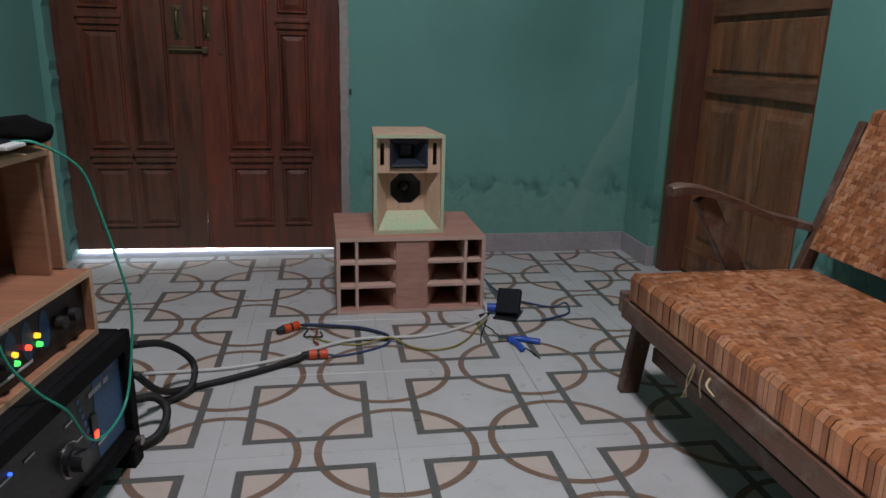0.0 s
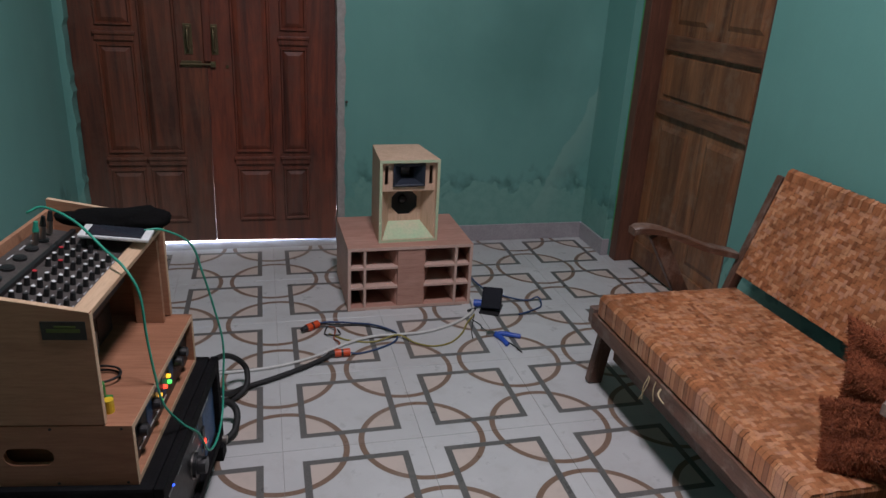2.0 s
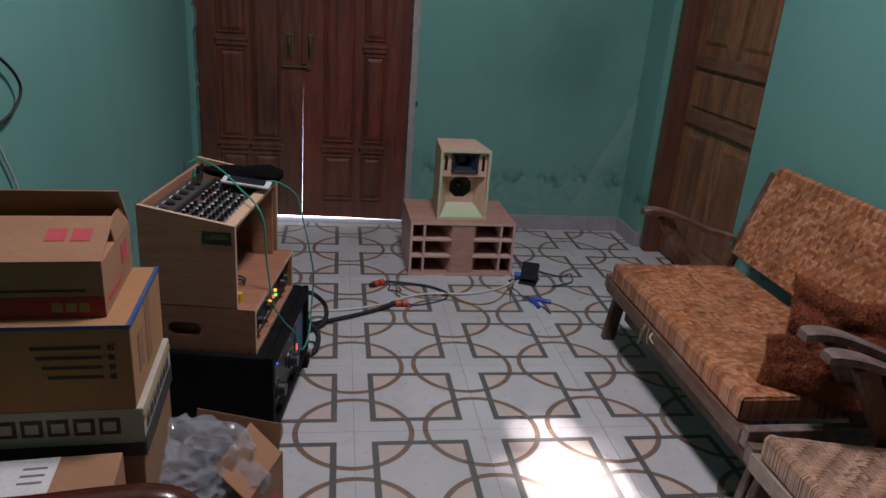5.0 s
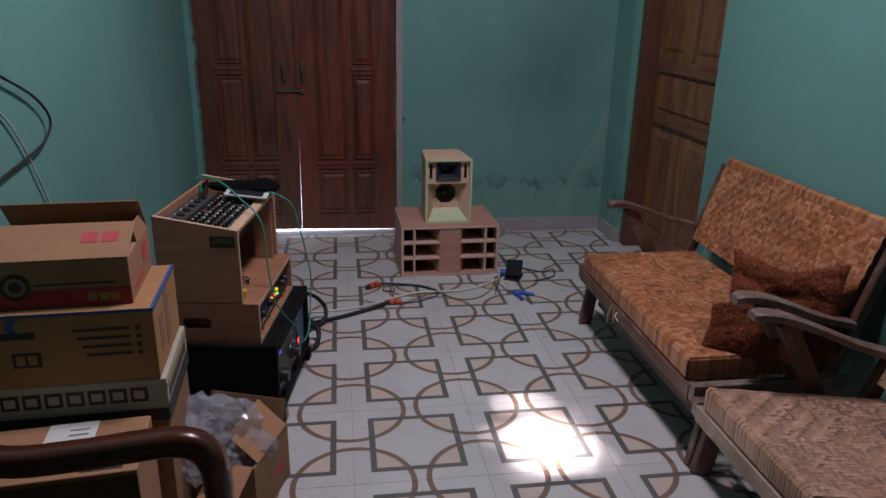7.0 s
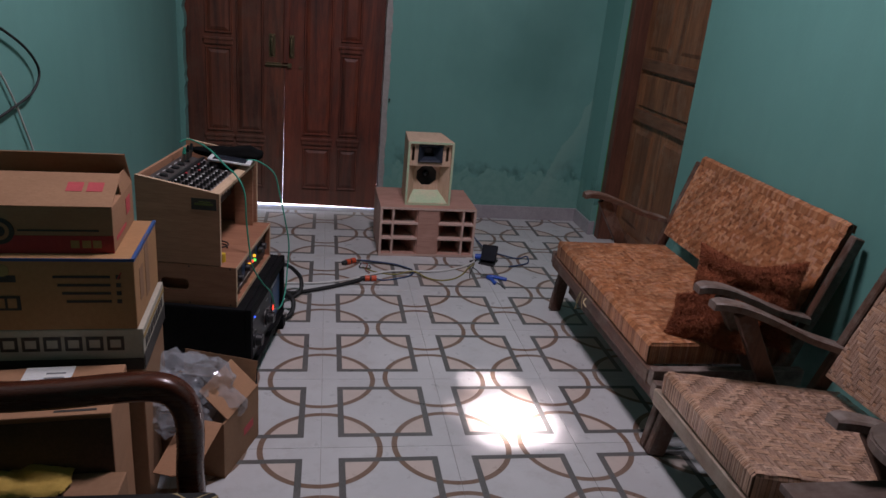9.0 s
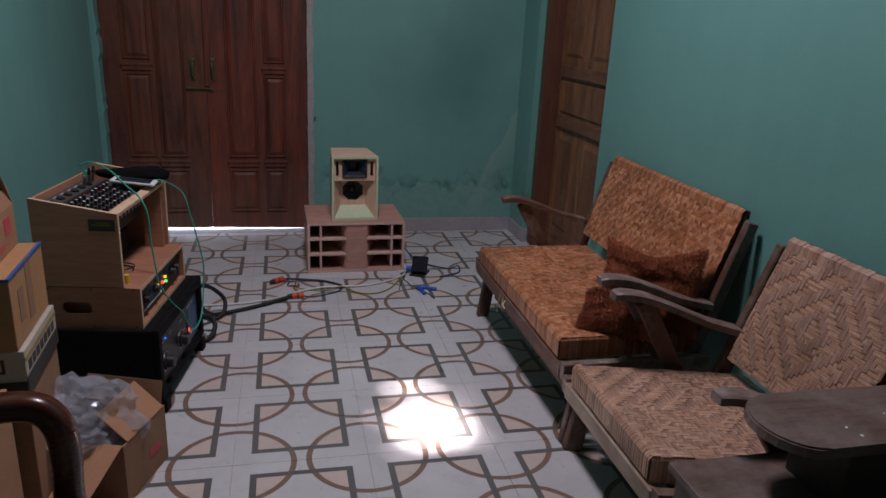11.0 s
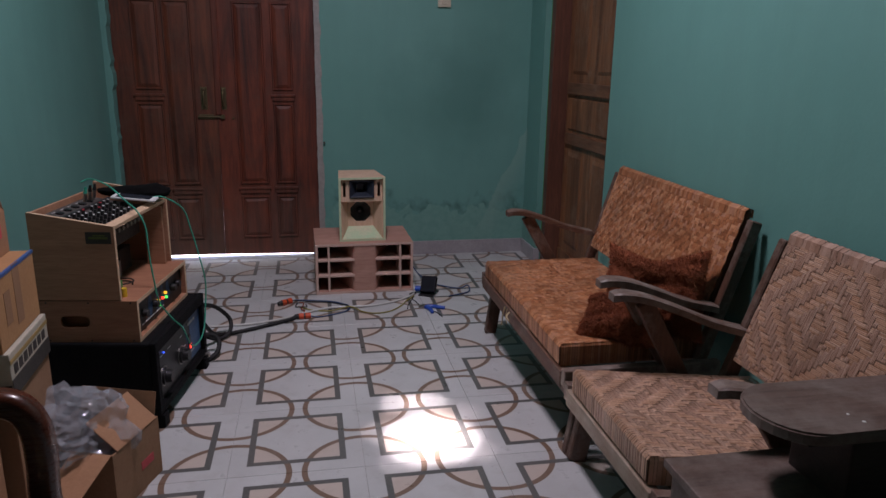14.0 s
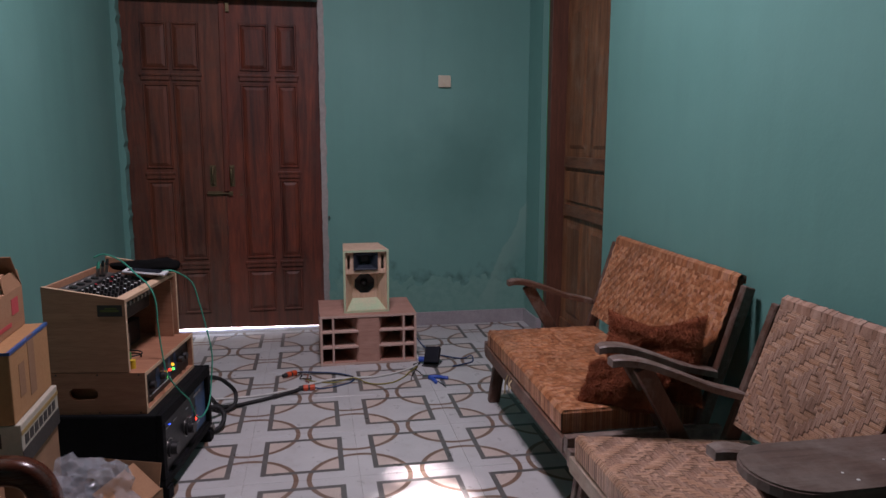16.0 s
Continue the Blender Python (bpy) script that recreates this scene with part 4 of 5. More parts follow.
    for y, zoff in ((far_arm, 0.0), (near_arm, near_drop)):
        top = arm_z + zoff
        line = [(1.445, top - 0.004), (1.475, top + 0.002), (1.54, top - 0.006), (1.63, top - 0.036), (1.72, top - 0.070), (1.835, top - 0.098)]
        bm = bmesh.new()
        curve = smooth_line([(x, y, z) for x, z in line], 5)
        rings = []
        for i, p in enumerate(curve):
            half = 0.019 + 0.009 * math.sin(min(1.0, i / 6) * 1.57)
            th = 0.023
            rings.append([bm.verts.new(p + Vector((0, sy * half, dz))) for sy, dz in ((-1, -th), (1, -th), (1, -0.004), (0.75, 0.0), (-0.75, 0.0), (-1, -0.004))])
        for a, b in zip(rings, rings[1:]):
            for k in range(6):
                bm.faces.new((a[k], a[(k + 1) % 6], b[(k + 1) % 6], b[k]))
        bm.faces.new(rings[0])
        bm.faces.new(rings[-1])
        # nearer arms get the tone with the skylight mixed in
        g("armrest", bm, ARM if y < 0.5 else FRAME_X, "dark wooden armrest, worn and dusty")
        s = y1 + 0.045 if y > (y0 + y1) / 2 else y0 - 0.045
        g("arm_support", beam((1.70, s, bot - 0.02), (1.535, y, top - 0.030), 0.050, 0.024, 0.003, up=(0, 1, 0)), FRAME_Z)
    return ob


def twill(nu, nv):
    r = random.Random(nu * 31 + nv)
    flaw = {(r.randrange(nu), r.randrange(nv)) for _ in range(nu * nv // 25)}
    return lambda i, j: ((i + j) % 4 < 2) != ((i, j) in flaw)


def zigzag(nu, nv):
    r = random.Random(nu * 17 + nv)
    flaw = {(r.randrange(nu), r.randrange(nv)) for _ in range(nu * nv // 14)}
    return lambda i, j: ((abs(i - nu // 2) + abs(j - nv // 2)) % 6 < 3) != ((i, j) in flaw)


sofa = lounge_seat("sofa", -0.028, 0.915, 0.345, (1.818, 0.405), (1.932, 0.750), 0.0, CANE_S, PAD_S, 0.0112, 1, twill,
                   "wooden two-seat sofa woven with golden bamboo strips", "sofa", 0.958, -0.056, 0.562, 11)
chair = lounge_seat("armchair", -0.625, -0.150, 0.316, (1.778, 0.370), (1.888, 0.745), -0.25, CANE_C, PAD, 0.0128, 3, zigzag,
                    "wooden armchair woven with greyed bamboo in a diamond pattern", "armchair", -0.130, -0.668, 0.553, 12, -0.032)

# raffia ends tied round the sofa's front rail
tie = placed(thing("raffia_tie", pose(1.36, 0.52, 0.24), "pale raffia ends tied round the sofa rail", "tie"))
for k, (a, b, c) in enumerate((((1.339, 0.560, 0.262), (1.334, 0.560, 0.235), (1.333, 0.585, 0.178)), ((1.339, 0.565, 0.262), (1.332, 0.572, 0.225), (1.334, 0.572, 0.185)),
                               ((1.339, 0.500, 0.262), (1.326, 0.488, 0.252), (1.324, 0.455, 0.246)), ((1.340, 0.530, 0.266), (1.333, 0.525, 0.24), (1.336, 0.52, 0.21)))):
    give("strand", tube([a, b, c], 0.0028, 5, 6, flat=0.5), TIE, tie)


# ---- plush pillow ----
def pillow():
    ob = placed(thing("pillow", pose(1.66, 0.10, 0.35), "rumpled russet plush pillow leaning on the sofa back", "pillow"))
    # a folded cushion: an upright square against the back and a slumped corner on the seat
    def lump(m, sx, sy, sz, power, seed, sag):
        bm = bmesh.new()
        bmesh.ops.create_grid(bm, x_segments=36, y_segments=30, size=1.0)
        verts, faces = [], []
        for sign in (1, -1):
            base = len(verts)
            for v in bm.verts:
                x, y = v.co.x, v.co.y
                edge = max(0.0, (1 - abs(x) ** 2.6) * (1 - abs(y) ** 2.6)) ** power
                pinch = 1.0 - 0.10 * (1 - abs(x) ** 2) * abs(y) ** 3 - 0.10 * (1 - abs(y) ** 2) * abs(x) ** 3
                pinch *= 1.0 - sag * max(0.0, x) ** 2 * (1 - abs(y) ** 1.6)
                p = Vector((x * sx * pinch, y * sy * pinch, sign * sz * edge))
                k = noise.noise(Vector((x * 2.2, y * 2.2, seed + sign))) * 0.030 + noise.noise(Vector((x * 6, y * 6, seed))) * 0.012
                p.z += k * (0.25 + edge)
                verts.append(m @ p)
            for f in bm.faces:
                ix = [base + v.index for v in f.verts]
                faces.append(tuple(ix if sign > 0 else ix[::-1]))
        bm.free()
        return verts, faces
    def frame_of(centre, along, up):
        e = Vector(along).normalized()
        u = (Vector(up) - e * Vector(up).dot(e)).normalized()
        m = Matrix((u, e, u.cross(e))).transposed().to_4x4()
        m.translation = centre
        return m
    m1 = frame_of((1.695, 0.075, 0.472), (0.20, -0.235, 0.030), (0.22, 0.20, 1.0))
    m2 = frame_of((1.575, 0.030, 0.392), (0.70, -0.55, 0.06), (0.55, 0.60, 0.40))
    for nm, data in (("cushion", lump(m1, 0.146, 0.172, 0.066, 0.55, 1.3, 0.36)), ("folded_corner", lump(m2, 0.092, 0.130, 0.050, 0.5, 7.1, 0.10))):
        verts, faces = data
        body = give_raw(nm, verts, faces, FUR, ob, smooth=True)
        rng = random.Random(len(nm))
        tv, tf = [], []
        for _ in range(34000):
            f = faces[rng.randrange(len(faces))]
            a, b, c = (Vector(verts[i]) for i in f[:3])
            u, w = rng.random(), rng.random()
            p = a + (b - a) * u + (c - b) * w
            n = (b - a).cross(c - b)
            if n.length < 1e-9:
                continue
            n.normalize()
            lean = Vector((rng.uniform(-1, 1), rng.uniform(-1, 1), rng.uniform(-1.1, 0.5)))
            tip = p + (n + lean * 0.75).normalized() * rng.uniform(0.006, 0.015)
            side = n.cross(lean)
            if side.length < 1e-6:
                continue
            side = side.normalized() * 0.0008
            i = len(tv)
            tv += [p - side, p + side, tip]
            tf.append((i, i + 1, i + 2))
        raw("plush_fur", tv, tf, FUR, body, kind="stuff")


pillow()

# ---- low cabinet and the table with a rounded end ----
cab = placed(thing("wooden_chest", pose(1.66, -1.05, 0), "dark brown wooden chest beside the woven armchair", "chest"))
give("body", block((1.330, -1.36, 0.0), (1.950, -0.762, 0.368), 0.003), OLDWOOD, cab)
give("lid", block((1.316, -1.375, 0.370), (1.960, -0.747, 0.389), 0.003), OLDWOOD, cab, "worn dark brown lid")
table = placed(thing("side_table", pose(1.70, -0.87, 0.389), "old dark wooden table with a rounded end on the chest", "table"))
outline = [(1.95, -0.978), (1.95, -0.772), (1.50, -0.772)]
for k in range(1, 12):
    a = radians(90 + 180 * k / 12)
    outline.append((1.495 + 0.086 * math.cos(a), -0.875 + 0.103 * math.sin(a)))
outline.append((1.50, -0.978))
give("tabletop", prism(outline[::-1], 0.533, 0.556, bevel=0.004), OLDWOOD, table, "greyed worn tabletop with paint specks")
for x, y, r in ((1.579, -0.916, 0.0035), (1.588, -0.946, 0.0045), (1.700, -0.880, 0.003)):
    give("paint_speck", cyl((x, y, 0.5555), (x, y, 0.5568), r, r * 0.7, 9), PAPER, table, "dried white paint speck")
give("support", block((1.56, -0.962, 0.389), (1.93, -0.805, 0.533), 0.004), TABLE_SHADE, table, "support with the under-table shade in its colour")
give("apron", block((1.49, -0.935, 0.505), (1.56, -0.815, 0.533), 0.004), TABLE_SHADE, table)

# ---- equipment stack ----
STACK = pose(0.068, 0.290, 0, 0, 0, -8.5)


def at(x, y, z):
    return STACK @ pose(x, y, z)


amp = thing("power_amplifier", STACK, "black amplifier in a carpet-covered rack case on the floor", "amplifier")
bm = block((-0.335, -0.015, 0.022), (0.030, 0.505, 0.300), 0.008)
part("case", bm, CARPET, amp)
for a, b in (((0.030, -0.015, 0.262), (0.050, 0.505, 0.300)), ((0.030, -0.015, 0.050), (0.050, 0.505, 0.078)), ((0.030, -0.015, 0.078), (0.050, 0.014, 0.262)), ((0.030, 0.476, 0.078), (0.050, 0.505, 0.262))):
    part("case_lip", block(a, b, 0.004), CARPET, amp)
part("skid", block((-0.300, -0.005, 0.0), (0.056, 0.040, 0.046), 0.004), CARPET, amp)
part("skid", block((-0.300, 0.455, 0.0), (0.056, 0.500, 0.046), 0.004), CARPET, amp)
face = part("front_panel", block((0.028, 0.014, 0.078), (0.036, 0.476, 0.262), 0.001), PANEL, amp)
part("blue_field", block((0.0362, 0.352, 0.090), (0.0370, 0.465, 0.252)), BLUE, face, "blue printed field")
for k in range(7):
    part("blue_field", block((0.0362, 0.290 + 0.006 * k, 0.235 - 0.018 * k), (0.0370, 0.302 + 0.006 * k, 0.244 - 0.018 * k)), BLUE, face)
for y0, y1, z0, z1 in ((0.335, 0.385, 0.226, 0.236), (0.395, 0.415, 0.226, 0.236), (0.245, 0.270, 0.215, 0.219), (0.12, 0.15, 0.225, 0.229), (0.05, 0.085, 0.225, 0.229), (0.27, 0.30, 0.168, 0.171), (0.35, 0.39, 0.118, 0.122)):
    part("printed_bar", block((0.0370, y0, z0), (0.0376, y1, z1)), PRINT, face)
for y in (0.075, 0.250):
    bm = cyl((0.036, y, 0.150), (0.046, y, 0.150), 0.030, seg=24)
    cyl((0.046, y, 0.150), (0.066, y, 0.150), 0.022, 0.020, 24, bm)
    part("knob", bm, BLACK, face, smooth=False)
    part("knob_ring", cyl((0.0358, y, 0.150), (0.0378, y, 0.150), 0.034, seg=28), METAL, face, "thin steel knob ring")
part("rocker_switch", block((0.0362, 0.330, 0.135), (0.0405, 0.352, 0.190), 0.002), BLACK, face)
part("power_light", block((0.0405, 0.333, 0.140), (0.0425, 0.349, 0.156), 0.001), LED_R, face, "glowing red power light")
part("signal_light", cyl((0.036, 0.080, 0.232), (0.041, 0.080, 0.232), 0.0028), LED_B, face, "glowing blue light")
bm = cyl((0.030, 0.486, 0.05), (0.062, 0.486, 0.05), 0.011)
part("corner_fitting", bm, METAL, amp, "dull steel corner fitting")

rack = thing("wooden_rack", at(0, 0, 0.300), "tan plywood rack box with a slotted hand hole", "rack")
# near board with the hand hole through it
bm = bmesh.new()
W0, Z1 = -0.305, 0.137
slot = []
for k in range(20):
    a = 6.28318 * k / 20
    c, s = math.cos(a), math.sin(a)
    slot.append((-0.197 + (0.026 if c > 0 else -0.026) + 0.020 * c, 0.068 + 0.020 * s))
es = []
for loop in ([(W0, 0), (-0.001, 0), (-0.001, Z1), (W0, Z1)], slot):
    vs = [bm.verts.new((x, 0, z)) for x, z in loop]
    es += [bm.edges.new((vs[i], vs[(i + 1) % len(vs)])) for i in range(len(vs))]
bmesh.ops.triangle_fill(bm, use_beauty=True, edges=es)
ret = bmesh.ops.extrude_face_region(bm, geom=bm.faces[:])
bmesh.ops.translate(bm, vec=(0, 0.012, 0), verts=[e for e in ret["geom"] if isinstance(e, bmesh.types.BMVert)])
part("near_side", bm, PLY_RACK, rack)
part("far_side", block((W0, 0.463, 0), (-0.001, 0.475, Z1)), PLY_RACK, rack)
part("inner_board", block((W0 + 0.02, 0.034, 0.0125), (-0.06, 0.040, Z1 - 0.0125)), PLY_RACK, rack)
part("top_board", block((W0, 0.0122, Z1 - 0.012), (-0.001, 0.4628, Z1)), PLY_RACK, rack)
part("bottom_board", block((W0, 0.0122, 0), (-0.001, 0.4628, 0.012)), PLY_RACK, rack)
part("back_board", block((W0, 0.0122, 0.0122), (W0 + 0.01, 0.4628, Z1 - 0.0122)), PLY_RACK, rack)
for a, b in (((-0.001, 0, Z1 - 0.012), (0.0, 0.475, Z1)), ((-0.001, 0, 0), (0.0, 0.475, 0.012)), ((-0.001, 0, 0.012), (0.0, 0.012, Z1 - 0.012)), ((-0.001, 0.463, 0.012), (0.0, 0.475, Z1 - 0.012))):
    part("pale_edge", block(a, b), PLY_PALE, rack, "pale raw plywood edge")
for x in (-0.28, -0.15, -0.02):
    for z in (0.006, 0.131):
        part("screw", cyl((x, -0.001, z), (x, 0.002, z), 0.003, seg=8), INK, rack, "dark countersunk screw")
panel = part("front_panel", block((-0.024, 0.0125, 0.0125), (-0.018, 0.4625, 0.1245)), PANEL, rack, "black front panel with blue print")
for k, (y, w) in enumerate(((0.150, 0.040), (0.215, 0.036), (0.262, 0.032), (0.318, 0.034))):
    ring = [(y + w / 2 * math.cos(6.28318 * i / 14), 0.072 + 0.036 * math.sin(6.28318 * i / 14)) for i in range(14)]
    bm = bmesh.new()
    vs = [bm.verts.new((-0.0172, a, b)) for a, b in ring]
    bm.faces.new(vs)
    ret = bmesh.ops.extrude_face_region(bm, geom=bm.faces[:])
    bmesh.ops.translate(bm, vec=(-0.0006, 0, 0), verts=[e for e in ret["geom"] if isinstance(e, bmesh.types.BMVert)])
    part("printed_shape", bm, BLUE, panel, "blue printed oval")
for y0, y1, z in ((0.16, 0.215, 0.110), (0.07, 0.27, 0.030)):
    part("printed_bar", block((-0.0178, y0, z), (-0.0168, y1, z + 0.005)), PRINT, panel)
for y, z, led in ((0.218, 0.066, LED_Y), (0.220, 0.050, LED_G), (0.258, 0.062, LED_R), (0.288, 0.072, LED_Y), (0.292, 0.054, LED_G)):
    part("indicator", cyl((-0.018, y, z), (-0.010, y, z), 0.0055, 0.0045, 10), led, panel, "glowing indicator light")
for y in (0.085, 0.180, 0.360, 0.405):
    part("knob", cyl((-0.018, y, 0.068), (0.0, y, 0.068), 0.014, 0.012, 18), BLACK, panel)

box = thing("mixer_box", at(0, 0, 0.437), "open tan plywood box holding an audio mixer", "box")
def side_profile(y0, y1, mat_, nm, more=0.0):
    bm = bmesh.new()
    pts = [(-0.305, 0.003), (-0.050, 0.003), (-0.050, 0.238 + more), (-0.305, 0.280 + more)]
    a = [bm.verts.new((x, y0, z)) for x, z in pts]
    b = [bm.verts.new((x, y1, z)) for x, z in pts]
    bm.faces.new(a)
    bm.faces.new(b[::-1])
    for i in range(4):
        j = (i + 1) % 4
        bm.faces.new((a[i], b[i], b[j], a[j]))
    return part(nm, bm, mat_, box)
side_profile(0.0, 0.012, PLY_TAN, "near_side")
side_profile(0.463, 0.475, PLY_TAN, "far_side", 0.020)
part("back_board", block((-0.305, 0.0122, 0.0), (-0.295, 0.4628, 0.278)), PLY_TAN, box)
slope = math.atan2(0.042, 0.255)
part("front_bar", block((-0.030, 0.0122, -0.012), (0.0, 0.4628, 0.0), 0.001, m=pose(-0.0505, 0, 0.2375, 0, math.degrees(slope), 0)), PLY_PALE, box, "pale raw front bar")
part("pale_edge", block((-0.0495, 0, 0.002), (-0.0485, 0.012, 0.236)), PLY_PALE, box, "pale raw plywood edge")
part("pale_edge", block((-0.0495, 0.463, 0.002), (-0.0485, 0.475, 0.236)), PLY_PALE, box, "pale raw plywood edge")
for y in (0.0, 0.463):
    part("pale_edge", block((-0.257, y, 0.0), (0.0, y + 0.012, 0.001), m=pose(-0.0500, 0, 0.2382 + (0.020 if y else 0.0), 0, math.degrees(slope), 0)), PLY_PALE, box, "pale raw plywood edge")
part("inner_post", block((-0.120, 0.425, 0.001), (-0.055, 0.437, 0.215)), PLY_TAN, box)
# black sheet added so the inside of the box reads as shaded
part("inner_lining", block((-0.2945, 0.0125, 0.001), (-0.2915, 0.4625, 0.200)), BLACK, box, "added black sheet for the dark inside of the box")
part("mixer_body", block((-0.280, 0.020, 0.130), (-0.120, 0.385, 0.222), 0.004), BLACK, box, "black underside of the mixer")
part("sticker", block((-0.135, -0.0012, 0.185), (-0.058, -0.0002, 0.222)), INK, box, "black sticker with green print")
part("sticker_print", block((-0.126, -0.0020, 0.200), (-0.068, -0.0013, 0.207)), OLIVE, box)
part("sticker_print", block((-0.112, -0.0020, 0.209), (-0.075, -0.0013, 0.213)), OLIVE, box)

mixer = thing("audio_mixer", at(-0.176, 0.198, 0.437) @ pose(0, 0, 0.2435, 0, math.degrees(slope), 0), "dark grey audio mixer with rows of small knobs", "mixer")
part("top_plate", block((-0.112, -0.182, -0.012), (0.094, 0.182, 0.0), 0.002), MIXGREY, mixer)
part("cross_strip", block((-0.046, -0.180, 0.0002), (-0.036, 0.180, 0.010), 0.002), BLACK, mixer)
bm = cyl((0, 0, 0), (0, 0, 0.016), 0.0058, 0.0046, 10)
knob = part("knob", bm, BLACK, mixer)
bm = cyl((0, 0, 0.0161), (0, 0, 0.0172), 0.0040, seg=8)
cap_white = part("knob_cap", bm, WHITE, knob)
rng = random.Random(8)
for i in range(5):
    for j in range(10):
        x, y = -0.020 + 0.0235 * i, -0.160 + 0.0310 * j
        if (i, j) == (0, 0):
            knob.location = (x, y, 0.0)
            continue
        if j > 7 and i > 2 or rng.random() < 0.04:
            continue
        k = share(knob, pose(x, y, 0, rng.uniform(-3, 3), rng.uniform(-3, 3), rng.uniform(0, 360)), mixer)
        if i == 0 and j % 4 == 3 or rng.random() < 0.05:
            cp = new("knob_cap", bpy.data.meshes.new("knob_cap"))
            b2 = cyl((0, 0, 0.0161), (0, 0, 0.0176), 0.0046, seg=8)
            b2.to_mesh(cp.data)
            b2.free()
            cp.data.materials.append(RED_CAP)
            cp.parent = k
        elif rng.random() < 0.55:
            share(cap_white, Matrix.Identity(4), k)
        part("white_print", block((x + 0.0085, y - 0.006, 0.0002), (x + 0.0105, y + 0.008, 0.0008)), PRINT, mixer)
for j in range(6):
    y = -0.150 + 0.052 * j
    bm = cyl((-0.078, y, 0.0), (-0.078, y, 0.005), 0.013, seg=16)
    cyl((-0.078, y, 0.005), (-0.078, y, 0.006), 0.008, seg=12, bm=bm)
    part("jack_socket", bm, BLACK, mixer)
    part("white_print", block((-0.098, y - 0.012, 0.0002), (-0.095, y + 0.014, 0.0008)), PRINT, mixer)
for y in (0.075, 0.110, 0.145):
    plug = thing("jack_plug", mixer.matrix_basis @ pose(-0.078, y, 0.005), "green-collared steel jack plug standing in the mixer", "plug", "jack plugs in the mixer")
    part("barrel", cyl((0, 0, 0), (0, 0, 0.030), 0.0062, seg=12), METAL, plug)
    part("collar", cyl((0, 0, 0.030), (0, 0, 0.052), 0.0068, 0.004, 12), WIRE_G if y < 0.1 else BLACK, plug)

# what stands open inside the box
gear = thing("circuit_board", at(-0.076, 0.052, 0.437), "green circuit board with yellow and grey components", "electronics")
part("board", block((-0.045, -0.035, 0.0), (0.008, 0.050, 0.004)), PCB, gear)
part("heat_sink", block((-0.040, -0.02, 0.004), (-0.015, 0.04, 0.035), 0.001), GREY, gear)
part("capacitor", cyl((0.019, -0.004, 0.0), (0.019, -0.004, 0.028), 0.010, seg=14), YELLOW, gear, "yellow capacitor")
part("capacitor", cyl((-0.006, 0.012, 0.004), (-0.006, 0.012, 0.034), 0.012, seg=14), BLACK, gear)
part("capacitor", cyl((-0.008, 0.034, 0.004), (-0.008, 0.034, 0.040), 0.009, seg=14), PCB, gear, "green capacitor")
tr = thing("transformer", at(-0.19, 0.24, 0.437), "grey steel transformer standing in the box", "transformer")
part("core", block((-0.035, -0.040, 0.0), (0.035, 0.040, 0.055), 0.003), GREY, tr)
part("coil", block((-0.028, -0.052, 0.012), (0.028, 0.052, 0.045), 0.010), BRASS, tr, "dull copper coil")
# black block added to fill and darken the box interior
filler = thing("power_supply", at(-0.20, 0.34, 0.437), "added black block filling the dark box interior", "power supply")
part("housing", block((-0.085, -0.045, 0.0), (0.035, 0.055, 0.085), 0.003), BLACK, filler)
part("vent", block((0.0352, -0.035, 0.015), (0.0362, 0.045, 0.070)), BLACK, filler)
# coil added to stand for dark parts and shadow in the box
spool = thing("wire_coil", at(-0.110, 0.165, 0.437), "added loose coil of dark wire inside the plywood box", "wire")
part("coil", tube([(0.035 * math.cos(k * 0.9) * (1 + 0.1 * math.sin(k)), 0.030 * math.sin(k * 0.9), 0.004 + 0.0014 * k) for k in range(13)], 0.0026, 4, 6), RUBBER, spool, smooth=True)
row = thing("socket_board", at(-0.085, 0.03, 0.600), "black socket strip under the mixer", "electronics")
part("strip", block((-0.02, 0.0, 0.028), (0.0, 0.30, 0.052), 0.001), BLACK, row)
for j in range(9):
    part("socket_nut", cyl((0.0, 0.02 + 0.033 * j, 0.038), (0.006, 0.02 + 0.033 * j, 0.038), 0.008, seg=10), METAL, row)

phone = thing("phone", pose(0.010, 0.640, 0.6985, 0, 6, -3), "white smartphone lying on the mixer box", "phone")
part("shell", block((-0.072, -0.036, 0), (0.072, 0.036, 0.008), 0.003), WHITE, phone)
part("screen", block((-0.056, -0.032, 0.0079), (0.056, 0.032, 0.0086)), SCREEN, phone, "dark glass screen")
pouch = thing("pouch", pose(-0.005, 0.722, 0.682, 0, 0, -8), "soft black cloth pouch on the mixer box", "pouch")
bm = bmesh.new()
bmesh.ops.create_uvsphere(bm, u_segments=32, v_segments=16, radius=1.0)
for v in bm.verts:
    k = 1 + 0.16 * noise.noise(v.co * 1.7) + 0.05 * noise.noise(v.co * 5)
    v.co = Vector((v.co.x * 0.130, v.co.y * 0.045, max(-0.004, 0.016 + v.co.z * (0.022 + 0.020 * max(0.0, v.co.x))))) * k
    v.co.z += 0.012
part("cloth", bm, CLOTH_K, pouch, smooth=True)

